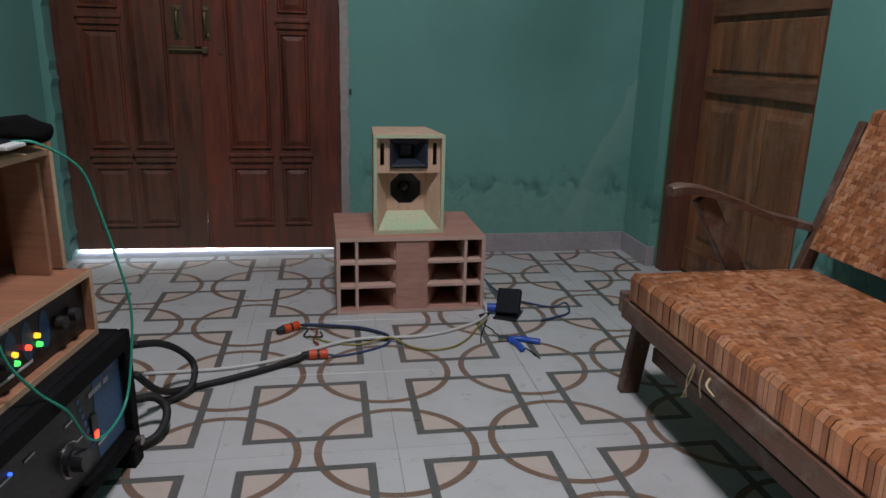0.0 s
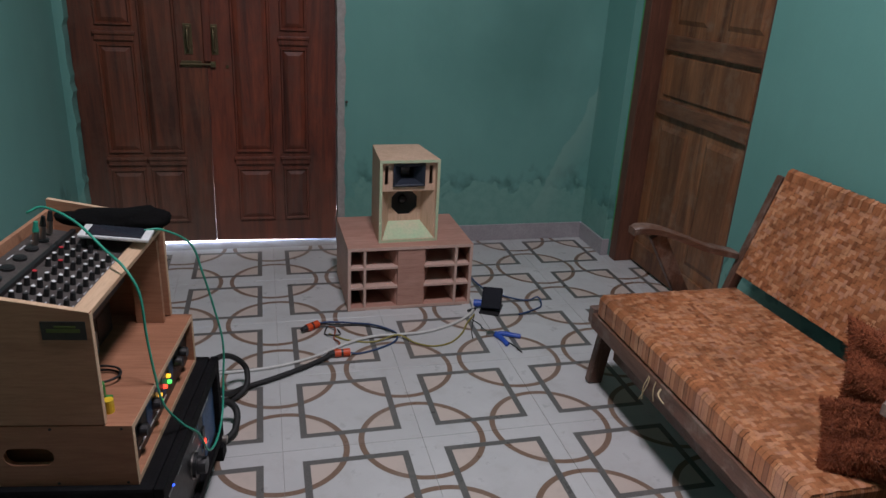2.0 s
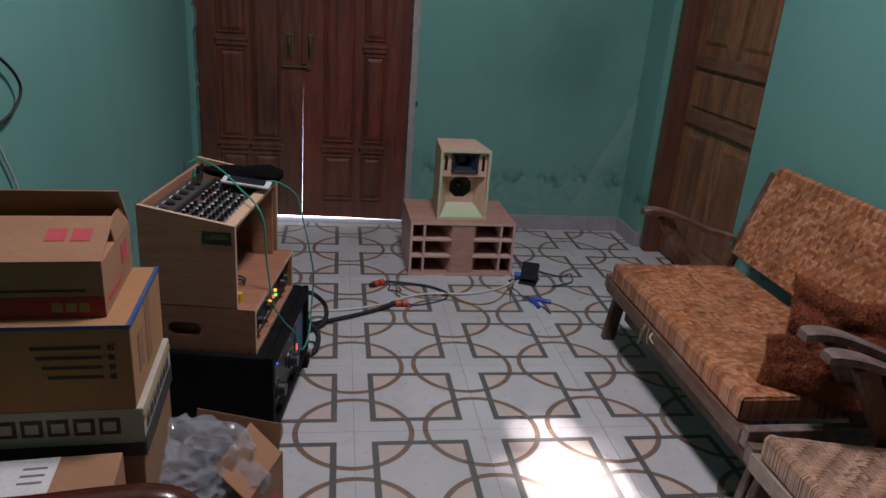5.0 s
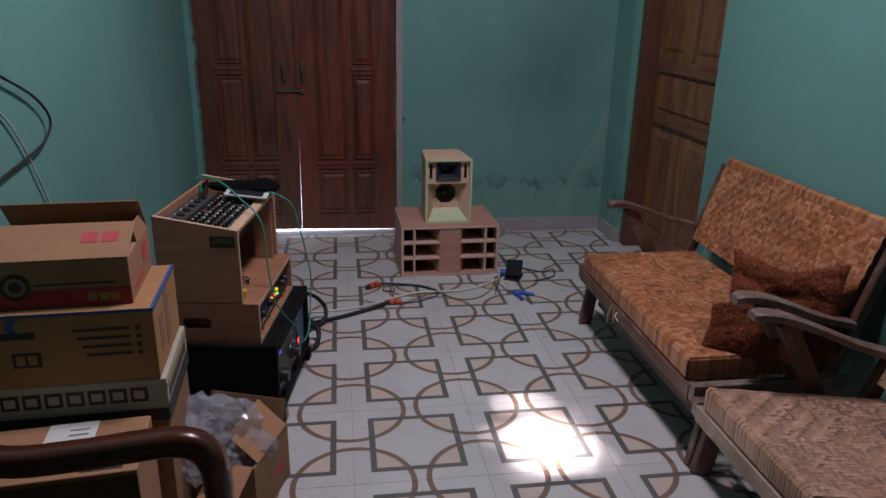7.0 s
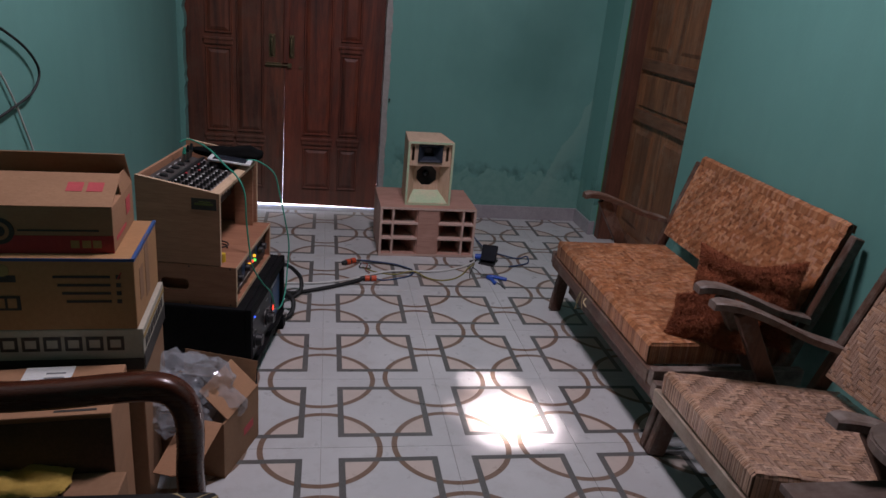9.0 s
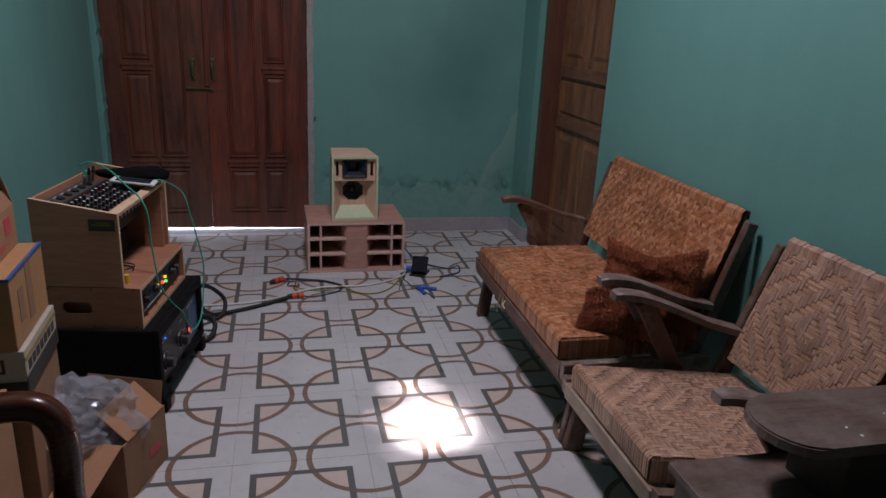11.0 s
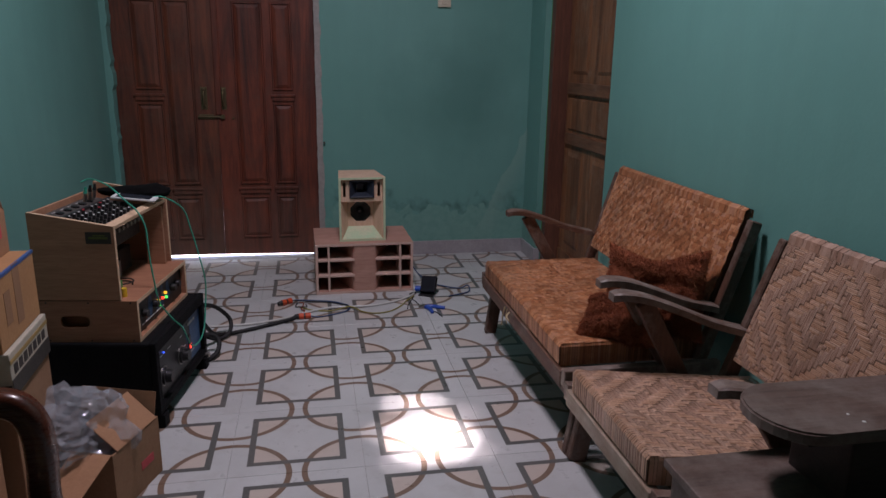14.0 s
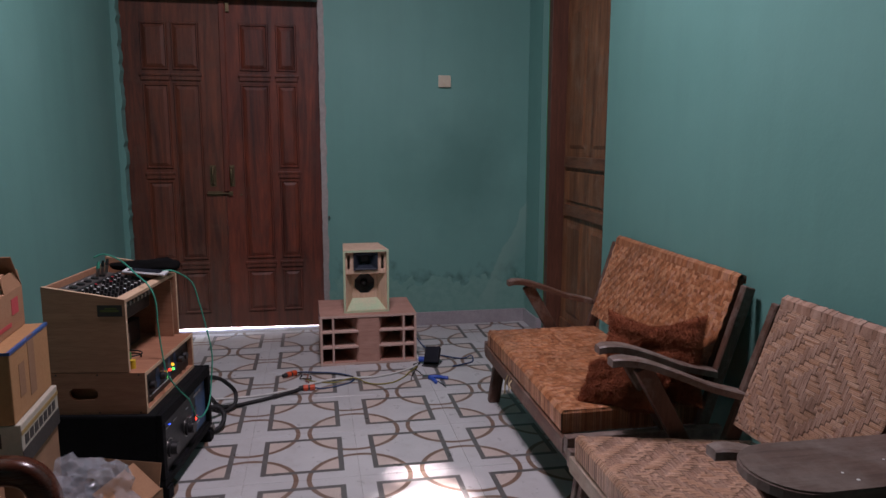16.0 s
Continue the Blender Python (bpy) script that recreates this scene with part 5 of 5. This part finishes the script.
cable = thing("green_cable", STACK, "thin green cable from the mixer looping down the stack", "cable")
part("cable", tube([(-0.268, 0.29, 0.762), (-0.235, 0.30, 0.772), (-0.16, 0.26, 0.755), (-0.09, 0.21, 0.715), (-0.040, 0.17, 0.690), (-0.012, 0.155, 0.640), (-0.006, 0.15, 0.55),
                    (0.004, 0.145, 0.460), (0.014, 0.15, 0.385), (0.040, 0.18, 0.315), (0.062, 0.215, 0.265), (0.070, 0.26, 0.185), (0.074, 0.33, 0.165), (0.072, 0.41, 0.185), (0.070, 0.455, 0.26),
                    (0.072, 0.47, 0.36), (0.056, 0.462, 0.47), (0.040, 0.45, 0.56), (0.022, 0.43, 0.645), (-0.025, 0.385, 0.695), (-0.060, 0.365, 0.700)], 0.0027, 8, 8), WIRE_G, cable, smooth=True)


# ---- cartons ----
def carton(name, m, w, d, h, material, label, parts=()):
    ob = thing(name, m, label, "box")
    body = part("body", block((-w, 0, 0), (0, d, h), 0.004), material, ob)
    for nm, a, b, mat_, lab in parts:
        part(nm, block(a, b), mat_, body, lab)
    return ob


bars = []
for k in range(4):
    bars.append(("print_line", (-0.170 + 0.008 * k, -0.0012, 0.128 - 0.020 * k), (-0.052, -0.0002, 0.134 - 0.020 * k), INK, ""))
    bars.append(("check_box", (-0.040, -0.0012, 0.126 - 0.020 * k), (-0.030, -0.0002, 0.136 - 0.020 * k), INK, ""))
carton("carton", pose(-0.078, -0.298, 0.0, 0, 0, 3), 0.405, 0.285, 0.410, CARD_D, "brown cardboard carton under a stack of cartons")
em = carton("carton", pose(-0.072, -0.300, 0.410, 0, 0, 3), 0.400, 0.285, 0.106, CARD_W, "white carton with bold dark outline print",
            [("print_shape", (-0.350 + 0.045 * k, -0.0012, 0.052), (-0.313 + 0.045 * k, -0.0002, 0.088), INK, "dark printed shape") for k in range(7)]
            + [("print_core", (-0.343 + 0.045 * k, -0.0020, 0.060), (-0.320 + 0.045 * k, -0.0012, 0.080), CARD_W, "") for k in range(7)]
            + [("dark_band", (-0.398, -0.0012, 0.0), (-0.002, -0.0002, 0.030), INK, "ragged dark printed band")]
            + [("dark_band", (0.0002, 0.0, 0.0), (0.0012, 0.283, 0.042), INK, "ragged dark printed band"), ("yellow_band", (0.0002, 0.0, 0.080), (0.0012, 0.283, 0.090), INK_TAN, "ochre printed band")]
            + [("print_shape", (0.0002, 0.020 + 0.035 * k, 0.050), (0.0012, 0.045 + 0.035 * k, 0.074), INK, "dark printed shape") for k in range(7)])
lg = carton("carton", pose(-0.083, -0.300, 0.516, 0, 0, 3), 0.395, 0.282, 0.174, CARD_Y, "ochre cardboard carton edged with blue tape",
            bars + [("blue_tape", (-0.395, -0.0014, 0.168), (0.0014, -0.0002, 0.1752), TAPE_BLUE, "blue tape along the edge"), ("blue_tape", (0.0002, -0.0014, 0.168), (0.0014, 0.282, 0.1752), TAPE_BLUE, ""),
                    ("blue_tape", (-0.006, 0.0, 0.1742), (0.0, 0.282, 0.1752), TAPE_BLUE, ""), ("dark_print", (-0.325, -0.0012, 0.118), (-0.245, -0.0002, 0.134), INK, "dark printed wordless shape"),
                    
                    ("symbol_print", (-0.298, -0.0012, 0.050), (-0.240, -0.0002, 0.085), INK, ""), ("symbol_gap", (-0.290, -0.0020, 0.056), (-0.272, -0.0012, 0.079), CARD_Y, ""), ("symbol_gap", (-0.266, -0.0020, 0.056), (-0.248, -0.0012, 0.079), CARD_Y, ""),
                    ("packing_tape", (0.0002, 0.120, 0.03), (0.0010, 0.165, 0.178), CARD_D, "brown packing tape"), ("print_line", (0.0002, 0.05, 0.05), (0.0010, 0.09, 0.13), CARD_D, "")])
lg_body = lg.children[0]
for rad, x, y, mat_, nm in ((0.019, -0.283, -0.0012, TAPE_BLUE, "moon_print"), (0.014, -0.270, -0.0020, INK_TAN, "yellow_print")):
    part(nm, cyl((x, 0.0, 0.146), (x, y, 0.146), rad, seg=24), mat_, lg_body, "round printed mark")
part("check_tick", beam((-0.036, -0.0016, 0.126), (-0.028, -0.0016, 0.142), 0.003, 0.0008, 0.0, up=(0, 1, 0)), INK_RED, lg_body, "red pen tick")
# open carton on top, its flaps half closed
ac = thing("open_carton", pose(-0.131, -0.266, 0.690, 0, 0, 4), "brown and red carton with a raised flap", "box")
body = part("body", block((-0.300, 0, 0), (0, 0.245, 0.108), 0.003), CARD, ac)
for x in (-0.090, -0.066, -0.044):
    part("tan_print", block((x, -0.0020, 0.013), (x + 0.018, -0.0012, 0.031)), INK_TAN, body, "tan printed shape")
for nm, a, b, mat_, lab in (("red_band", (-0.300, -0.0012, 0.0), (0.0, -0.0002, 0.042), INK_RED, "red printed band"),
                            ("print_line", (-0.195, -0.0012, 0.052), (-0.030, -0.0002, 0.056), INK, ""), ("red_print", (0.0002, 0.03, 0.02), (0.0010, 0.14, 0.030), INK_PINK, ""), ("red_print", (0.0002, 0.15, 0.045), (0.0010, 0.20, 0.085), INK_PINK, "")):
    part(nm, block(a, b), mat_, body, lab)
for rad, y, mat_ in ((0.031, -0.0014, INK), (0.021, -0.0022, CARD), (0.013, -0.0030, INK)):
    part("round_print", cyl((-0.232, 0.0, 0.052), (-0.232, y, 0.052), rad, seg=28), mat_, body)
flap = part("top_flap", block((-0.300, 0.0, 0.0), (0.0, 0.128, 0.003), m=pose(0, 0.0, 0.108, 21, 0, 0)), CARD, ac, "half-closed front flap with red marks")
for x in (-0.105, -0.062):
    part("red_mark", block((x, 0.055, 0.0032), (x + 0.034, 0.090, 0.0040), m=pose(0, 0.0, 0.108, 21, 0, 0)), INK_PINK, flap, "red handling mark")
part("back_flap", block((-0.300, 0.0, 0.0), (0.0, 0.105, 0.003), m=pose(0.0, 0.242, 0.108, 128, 0, 0)), CARD_D, ac, "raised back flap")
part("side_flap", block((0.0, 0.105, 0.0), (0.003, 0.236, 0.042), m=pose(-0.003, 0.004, 0.106, 0, -10, 0)), CARD, ac, "torn side flap")

pn = thing("carton", pose(-0.084, -0.535, 0.0, 0, 0, 6), "brown carton with a white paper label", "box")
body = part("body", block((-0.39, 0, 0), (0, 0.205, 0.442), 0.004), CARD, pn)
part("paper_label", block((-0.205, 0.085, 0.4422), (-0.105, 0.203, 0.4430)), PAPER, body, "white paper label")
for k in range(3):
    part("label_print", block((-0.160, 0.13 + 0.02 * k, 0.4430), (-0.120, 0.136 + 0.02 * k, 0.4434)), GREY, body)
part("print_line", block((-0.110, 0.012, 0.4422), (-0.030, 0.020, 0.4428)), INK, body)
part("print_line", block((-0.120, 0.028, 0.4422), (-0.050, 0.034, 0.4428)), INK, body)
# dark sheet paints the shade on the side turned from the skylight
part("dark_face", block((-0.388, -0.0012, 0.0), (-0.002, -0.0002, 0.430)), plain("dark_printed_board", (0.06, 0.038, 0.026), (0.09, 0.056, 0.036), 0.7), body, "near face with its shade in the colour")

lo = thing("carton", pose(-0.060, -0.655, 0.0, 0, 0, 0), "low brown carton beside the armchair", "box")
part("body", block((-0.34, 0, 0), (0, 0.115, 0.300), 0.004), CARD_D, lo)
rag = thing("mustard_cloth", pose(-0.285, -0.600, 0.300), "crumpled mustard yellow cloth on a carton", "cloth")
bm = bmesh.new()
bmesh.ops.create_grid(bm, x_segments=30, y_segments=20, size=1.0)
for v in bm.verts:
    x, y = v.co.x, v.co.y
    v.co = Vector((x * 0.125 + 0.012 * noise.noise((x * 2, y * 2, 3)), y * 0.055, 0.004 + 0.030 * max(0.0, 0.6 + noise.noise((x * 2.4, y * 1.8, 1))) * (1 - 0.6 * abs(x)) + 0.010 * abs(noise.noise((x * 7, y * 6, 4)))))
part("cloth", bm, CLOTH_Y, rag, smooth=True)

# open bin carton with a plastic bag
binn = thing("open_carton", pose(0.160, 0.022, 0.0, 0, 0, -19), "open brown carton holding a plastic bag", "box")
for nm, a, b in (("side", (-0.250, -0.006, 0), (0.0, 0.0, 0.175)), ("side", (-0.250, -0.220, 0), (0.0, -0.214, 0.175)), ("side", (-0.006, -0.214, 0), (0.0, -0.006, 0.175)), ("side", (-0.250, -0.214, 0), (-0.244, -0.006, 0.175)), ("base", (-0.244, -0.214, 0), (-0.006, -0.006, 0.005))):
    part(nm, block(a, b, 0.001), CARD_D, binn)
part("flap", block((-0.240, 0, 0), (-0.01, 0.003, 0.072), m=pose(0, -0.004, 0.174, -16, 0, 0)), CARD_D, binn, "raised back flap")
part("flap", block((-0.110, -0.200, 0), (-0.0, -0.012, 0.003), m=pose(0.0, 0, 0.176, 0, 42, 0)), CARD, binn, "inner flap folded down")
part("flap", block((-0.112, -0.172, 0), (-0.057, 0.0, 0.003), m=pose(0, -0.220, 0.176, 22, 0, 0)), CARD, binn, "near flap folded out")
part("flap", block((-0.055, -0.176, 0), (-0.003, 0.0, 0.003), m=pose(0, -0.220, 0.176, 18, 0, 0)), CARD, binn, "near flap folded out")
part("red_print", block((0.0002, -0.10, 0.06), (0.001, -0.04, 0.085)), INK_PINK, binn)

m, t, p = shader("clear_plastic_film", 0.07)
p.inputs["Base Color"].default_value = (0.50, 0.52, 0.56, 1)
p.inputs["Specular IOR Level"].default_value = 1.0
clear = t.nodes.new("ShaderNodeBsdfTransparent")
clear.inputs[0].default_value = (0.93, 0.95, 0.97, 1)
both = t.nodes.new("ShaderNodeMixShader")
both.inputs[0].default_value = 0.32
t.links.new(clear.outputs[0], both.inputs[1])
t.links.new(p.outputs[0], both.inputs[2])
t.links.new(both.outputs[0], t.nodes["Material Output"].inputs[0])
bump(t, p, noise_of(t, coords(t), 26.0, 2.0), 0.35, 0.004)
FILM = m
bag = thing("plastic_bag", pose(0.015, -0.075, 0.09), "crumpled clear plastic bag spilling from the carton", "bag")
for k, (c, r, sd) in enumerate((((-0.045, 0.010, 0.100), (0.135, 0.105, 0.125), 2.0), ((-0.085, -0.055, 0.120), (0.110, 0.090, 0.075), 5.0))):
    bm = bmesh.new()
    bmesh.ops.create_icosphere(bm, subdivisions=4, radius=1.0)
    for v in bm.verts:
        n = v.co.copy()
        f = 1 + 0.30 * noise.noise(n * 1.8 + Vector((sd, 0, 0))) + 0.30 * abs(noise.noise(n * 3.4 + Vector((sd, 2, 0)))) - 0.26 * abs(noise.noise(n * 6.5 + Vector((0, sd, 0)))) + 0.05 * noise.noise(n * 17)
        v.co = Vector((c[0] + n.x * r[0] * f, c[1] + n.y * r[1] * f, c[2] + n.z * r[2] * f))
    part("film", bm, FILM, bag)


# ---- carved armchair ----
def floral():
    """Black brocade: gold flowers with ruffled petals, and curling stems between them."""
    m, t, p = shader("black_floral_brocade", 0.8)
    where = coords(t, (1, 1, 1), True)
    v = node(t, "ShaderNodeTexVoronoi", Scale=6.0, Randomness=0.75)
    t.links.new(where, v.inputs["Vector"])
    off = t.nodes.new("ShaderNodeVectorMath")
    off.operation = 'SUBTRACT'
    t.links.new(where, off.inputs[0])
    t.links.new(v.outputs["Position"], off.inputs[1])
    sep = t.nodes.new("ShaderNodeSeparateXYZ")
    t.links.new(off.outputs[0], sep.inputs[0])
    turn = math_node(t, 'ARCTAN2', sep.outputs[1], sep.outputs[0])
    far = math_node(t, 'ADD', v.outputs["Distance"], math_node(t, 'MULTIPLY', math_node(t, 'SINE', math_node(t, 'MULTIPLY', turn, 9.0)), 0.035))
    far = math_node(t, 'ADD', far, math_node(t, 'MULTIPLY', math_node(t, 'SUBTRACT', noise_of(t, where, 30.0, 3.0), 0.5), 0.12))
    rings = math_node(t, 'GREATER_THAN', math_node(t, 'SINE', math_node(t, 'MULTIPLY', far, 62.0)), -0.25)
    petals = math_node(t, 'MULTIPLY', math_node(t, 'LESS_THAN', far, 0.33), rings)
    curl = math_node(t, 'ABSOLUTE', math_node(t, 'SUBTRACT', noise_of(t, where, 7.0, 1.0, 0.3, 1.6), 0.5))
    stems = math_node(t, 'MULTIPLY', math_node(t, 'LESS_THAN', curl, 0.014), math_node(t, 'GREATER_THAN', far, 0.36))
    on = math_node(t, 'MINIMUM', math_node(t, 'ADD', petals, stems), 1.0)
    gold = mix(t, ramp(t, noise_of(t, where, 180.0, 2.0), 0.35, 0.7), (0.36, 0.28, 0.14), (0.22, 0.165, 0.08))
    t.links.new(mix(t, on, (0.006, 0.0055, 0.0055), gold), p.inputs["Base Color"])
    bump(t, p, noise_of(t, where, 300.0, 2.0), 0.5, 0.001)
    return m


BROCADE = floral()
ac2 = placed(thing("carved_armchair", pose(-0.10, -0.95, 0), "dark lacquered armchair with a black floral cushion", "armchair"))
give("seat_cushion", block((-0.40, -1.30, 0.270), (0.150, -0.672, 0.355), 0.022, segments=3), BROCADE, ac2, "black and gold floral seat cushion", True)
give("seat_frame", block((-0.42, -1.34, 0.215), (0.175, -0.635, 0.268), 0.006), MAHOG, ac2)
give("front_apron", block((0.176, -1.30, 0.215), (0.212, -0.690, 0.262), 0.006), plain("red_lacquer", (0.20, 0.03, 0.025), (0.15, 0.024, 0.02), 0.35), ac2, "red lacquered apron")
for y in (-0.590, -1.345):
    line = [(-0.42, y, 0.545), (-0.30, y, 0.505), (-0.18, y, 0.507), (-0.06, y, 0.520), (0.015, y, 0.524), (0.056, y, 0.508), (0.078, y, 0.465), (0.082, y, 0.40), (0.078, y, 0.32), (0.082, y, 0.24)]
    bm = bmesh.new()
    curve = smooth_line([(a, c, z + 0.013) for a, c, z in line], 6)
    rings = []
    for i, q in enumerate(curve):
        z = (curve[min(i + 1, len(curve) - 1)] - curve[max(i - 1, 0)]).normalized()
        up = Vector((0, 1, 0)).cross(z).normalized()
        rings.append([bm.verts.new(q + Vector((0, 0.024 * a, 0)) - up * 0.025 * b) for a, b in ((-1, -0.7), (-0.75, -1), (0.75, -1), (1, -0.7), (1, 0.6), (0.6, 1), (-0.6, 1), (-1, 0.6))])
    for p0, p1 in zip(rings, rings[1:]):
        for k in range(8):
            bm.faces.new((p0[k], p0[(k + 1) % 8], p1[(k + 1) % 8], p1[k]))
    bm.faces.new(rings[0])
    bm.faces.new(rings[-1][::-1])
    give("armrest", bm, MAHOG, ac2, "glossy dark curved armrest", True)
for x, y in ((0.120, -0.640), (0.120, -1.300), (-0.39, -0.640), (-0.39, -1.300)):
    give("leg", cyl((x, y, 0.0), (x, y, 0.216), 0.018, 0.026, 12), MAHOG, ac2, smooth=True)
bm = beam((-0.400, -0.985, 0.26), (-0.455, -0.985, 0.80), 0.62, 0.05, 0.015, up=(1, 0, 0))
give("backrest", bm, BROCADE, ac2)

# ---- on the floor ----
def speaker_plug(m, label):
    ob = thing("cable_connector", m, label, "connector", "orange cable connectors")
    part("tail", cyl((-0.040, 0, 0.014), (-0.018, 0, 0.014), 0.009, 0.013, 14), BLACK, ob)
    part("collar", cyl((-0.018, 0, 0.014), (0.004, 0, 0.014), 0.014, seg=16), ORANGE, ob, "orange collar")
    part("ring", cyl((0.004, 0, 0.014), (0.012, 0, 0.014), 0.0128, seg=16), BLACK, ob)
    part("collar", cyl((0.012, 0, 0.014), (0.036, 0, 0.014), 0.014, seg=16), ORANGE, ob, "orange collar")
    return ob


speaker_plug(pose(0.470, 1.466, 0, 0, 0, 35), "black and orange speaker connector lying on the tiles")
speaker_plug(pose(0.558, 1.253, 0, 0, 0, 2), "black and orange speaker connector on a thick cable")


def loose(name, pts, r, material, label):
    ob = thing(name, pose(*pts[0]), label, "cable")
    part("cable", tube([Vector(q) - Vector(pts[0]) for q in pts], r), material, ob, smooth=True)


loose("thick_cable", [(0.16, 0.90, 0.14), (0.19, 0.99, 0.05), (0.24, 1.08, 0.012), (0.33, 1.125, 0.010), (0.42, 1.175, 0.010), (0.50, 1.228, 0.010), (0.525, 1.250, 0.013)], 0.0088, RUBBER, "thick black speaker cable along the floor")
loose("thick_cable", [(0.155, 0.93, 0.20), (0.185, 1.03, 0.16), (0.215, 1.10, 0.11), (0.245, 1.12, 0.06), (0.245, 1.07, 0.022), (0.205, 1.02, 0.012), (0.165, 0.98, 0.04)], 0.009, RUBBER, "thick black cable looping behind the amplifier")
loose("thick_cable", [(0.150, 0.88, 0.085), (0.195, 0.91, 0.075), (0.222, 0.90, 0.045), (0.215, 0.84, 0.018), (0.175, 0.80, 0.014), (0.150, 0.79, 0.03)], 0.010, RUBBER, "thick black cable curling beside the amplifier")
loose("white_cable", [(0.10, 1.19, 0.006), (0.314, 1.202, 0.006), (0.46, 1.250, 0.006), (0.60, 1.335, 0.008), (0.70, 1.368, 0.009), (0.80, 1.368, 0.009), (0.91, 1.385, 0.006), (1.02, 1.435, 0.006), (1.10, 1.500, 0.007), (1.132, 1.560, 0.010), (1.135, 1.65, 0.030)], 0.0055, WIRE_W, "white cable lying across the patterned tiles")
loose("blue_wire", [(0.500, 1.492, 0.013), (0.55, 1.510, 0.006), (0.63, 1.495, 0.004), (0.70, 1.472, 0.004), (0.755, 1.430, 0.004), (0.782, 1.372, 0.010), (0.765, 1.325, 0.004), (0.70, 1.283, 0.004), (0.63, 1.258, 0.004), (0.592, 1.254, 0.012)], 0.0036, WIRE_B, "dark blue wire looped between two connectors")
loose("blue_wire", [(0.502, 1.488, 0.014), (0.56, 1.475, 0.012), (0.66, 1.470, 0.004), (0.735, 1.432, 0.004), (0.778, 1.366, 0.015)], 0.003, RUBBER, "thin black wire beside the connectors")
loose("yellow_wire", [(0.535, 1.42, 0.004), (0.60, 1.360, 0.004), (0.69, 1.335, 0.004), (0.782, 1.356, 0.014), (0.84, 1.305, 0.004), (0.90, 1.272, 0.004), (0.97, 1.290, 0.004), (1.03, 1.355, 0.004), (1.07, 1.43, 0.004), (1.12, 1.50, 0.006)], 0.0032, WIRE_Y, "thin olive-yellow wire on the tiles")
loose("brown_wire", [(0.540, 1.475, 0.006), (0.560, 1.440, 0.012), (0.550, 1.380, 0.004), (0.565, 1.330, 0.012), (0.545, 1.29, 0.004), (0.535, 1.262, 0.012)], 0.0032, WIRE_R, "reddish brown twisted wire on the tiles")
loose("brown_wire", [(0.530, 1.470, 0.004), (0.520, 1.420, 0.004), (0.545, 1.395, 0.010), (0.575, 1.410, 0.004), (0.570, 1.45, 0.004)], 0.0026, RUBBER, "thin dark wire loop on the tiles")
loose("blue_wire", [(1.145, 1.84, 0.09), (1.19, 1.80, 0.03), (1.24, 1.72, 0.005), (1.31, 1.64, 0.005), (1.38, 1.60, 0.005), (1.425, 1.595, 0.02), (1.42, 1.54, 0.005), (1.36, 1.500, 0.005), (1.30, 1.475, 0.005)], 0.0036, WIRE_B, "dark blue wire curling on the tiles")
loose("thin_wire", [(1.10, 1.46, 0.004), (1.12, 1.41, 0.004), (1.115, 1.37, 0.012), (1.145, 1.325, 0.004), (1.19, 1.25, 0.004), (1.21, 1.18, 0.004)], 0.0018, RUBBER, "thin black wire end by the pliers")
loose("thin_wire", [(1.12, 1.50, 0.006), (1.09, 1.42, 0.004), (1.07, 1.36, 0.004), (1.06, 1.31, 0.004)], 0.0018, RUBBER, "thin black wire end by the adapter")

ad = thing("power_adapter", pose(1.205, 1.545, 0.0, 0, 0, -28), "black plastic box with a blue socket on the tiles", "adapter")
part("housing", block((-0.040, -0.045, 0.0), (0.040, 0.045, 0.030), 0.005, m=pose(0, 0.012, 0.040, 54, -4, 0)), NAVY, ad)
bm = cyl((-0.072, -0.010, 0.022), (-0.040, -0.006, 0.024), 0.015, seg=16)
part("blue_socket", bm, BLUE_GRIP, ad, "bright blue socket")
part("foot", block((-0.04, -0.055, 0.0), (0.04, 0.05, 0.006)), BLACK, ad)
part("prong", cyl((-0.06, -0.035, 0.010), (-0.085, -0.060, 0.006), 0.006, seg=8), BLACK, ad)

pl = placed(thing("pliers", pose(1.18, 1.30, 0), "steel pliers with blue grips lying open on the tiles", "pliers"))
give("grip", tube([(1.150, 1.322, 0.009), (1.185, 1.318, 0.010), (1.215, 1.300, 0.010), (1.242, 1.288, 0.009)], 0.0095, 6, 8, flat=0.7), BLUE_GRIP, pl, "blue grip", True)
give("grip", tube([(1.150, 1.318, 0.009), (1.162, 1.290, 0.010), (1.168, 1.262, 0.010), (1.172, 1.235, 0.009)], 0.0095, 6, 8, flat=0.7), BLUE_GRIP, pl, "blue grip", True)
give("jaw", block((1.118, 1.318, 0.003), (1.152, 1.330, 0.015), 0.003), METAL, pl, "worn steel jaw")
give("jaw", block((1.120, 1.332, 0.003), (1.150, 1.340, 0.015), 0.003), METAL, pl, "worn steel jaw")

# ---- floor tiles ----
floor = structure("floor", block((-0.62, SOUTH - 0.14, -0.06), (2.24, 2.462, -0.0025)), GROUT, "patterned ceramic tile floor, grey squares and brown rings")
bm = bmesh.new()
block((-0.1995, -0.1995, -0.004), (0.1995, 0.1995, 0.0), 0.0007, bm, segments=1)
me = bpy.data.meshes.new("tile")
bm.to_mesh(me)
bm.free()
me.materials.append(TILE)
for i in range(-1, 6):
    for j in range(-12, 6):
        y = 0.148 + 0.4 * j
        tile = new("tile", me)
        tile.parent = floor
        tile.location = (0.148 + 0.4 * i, y, 0.0)
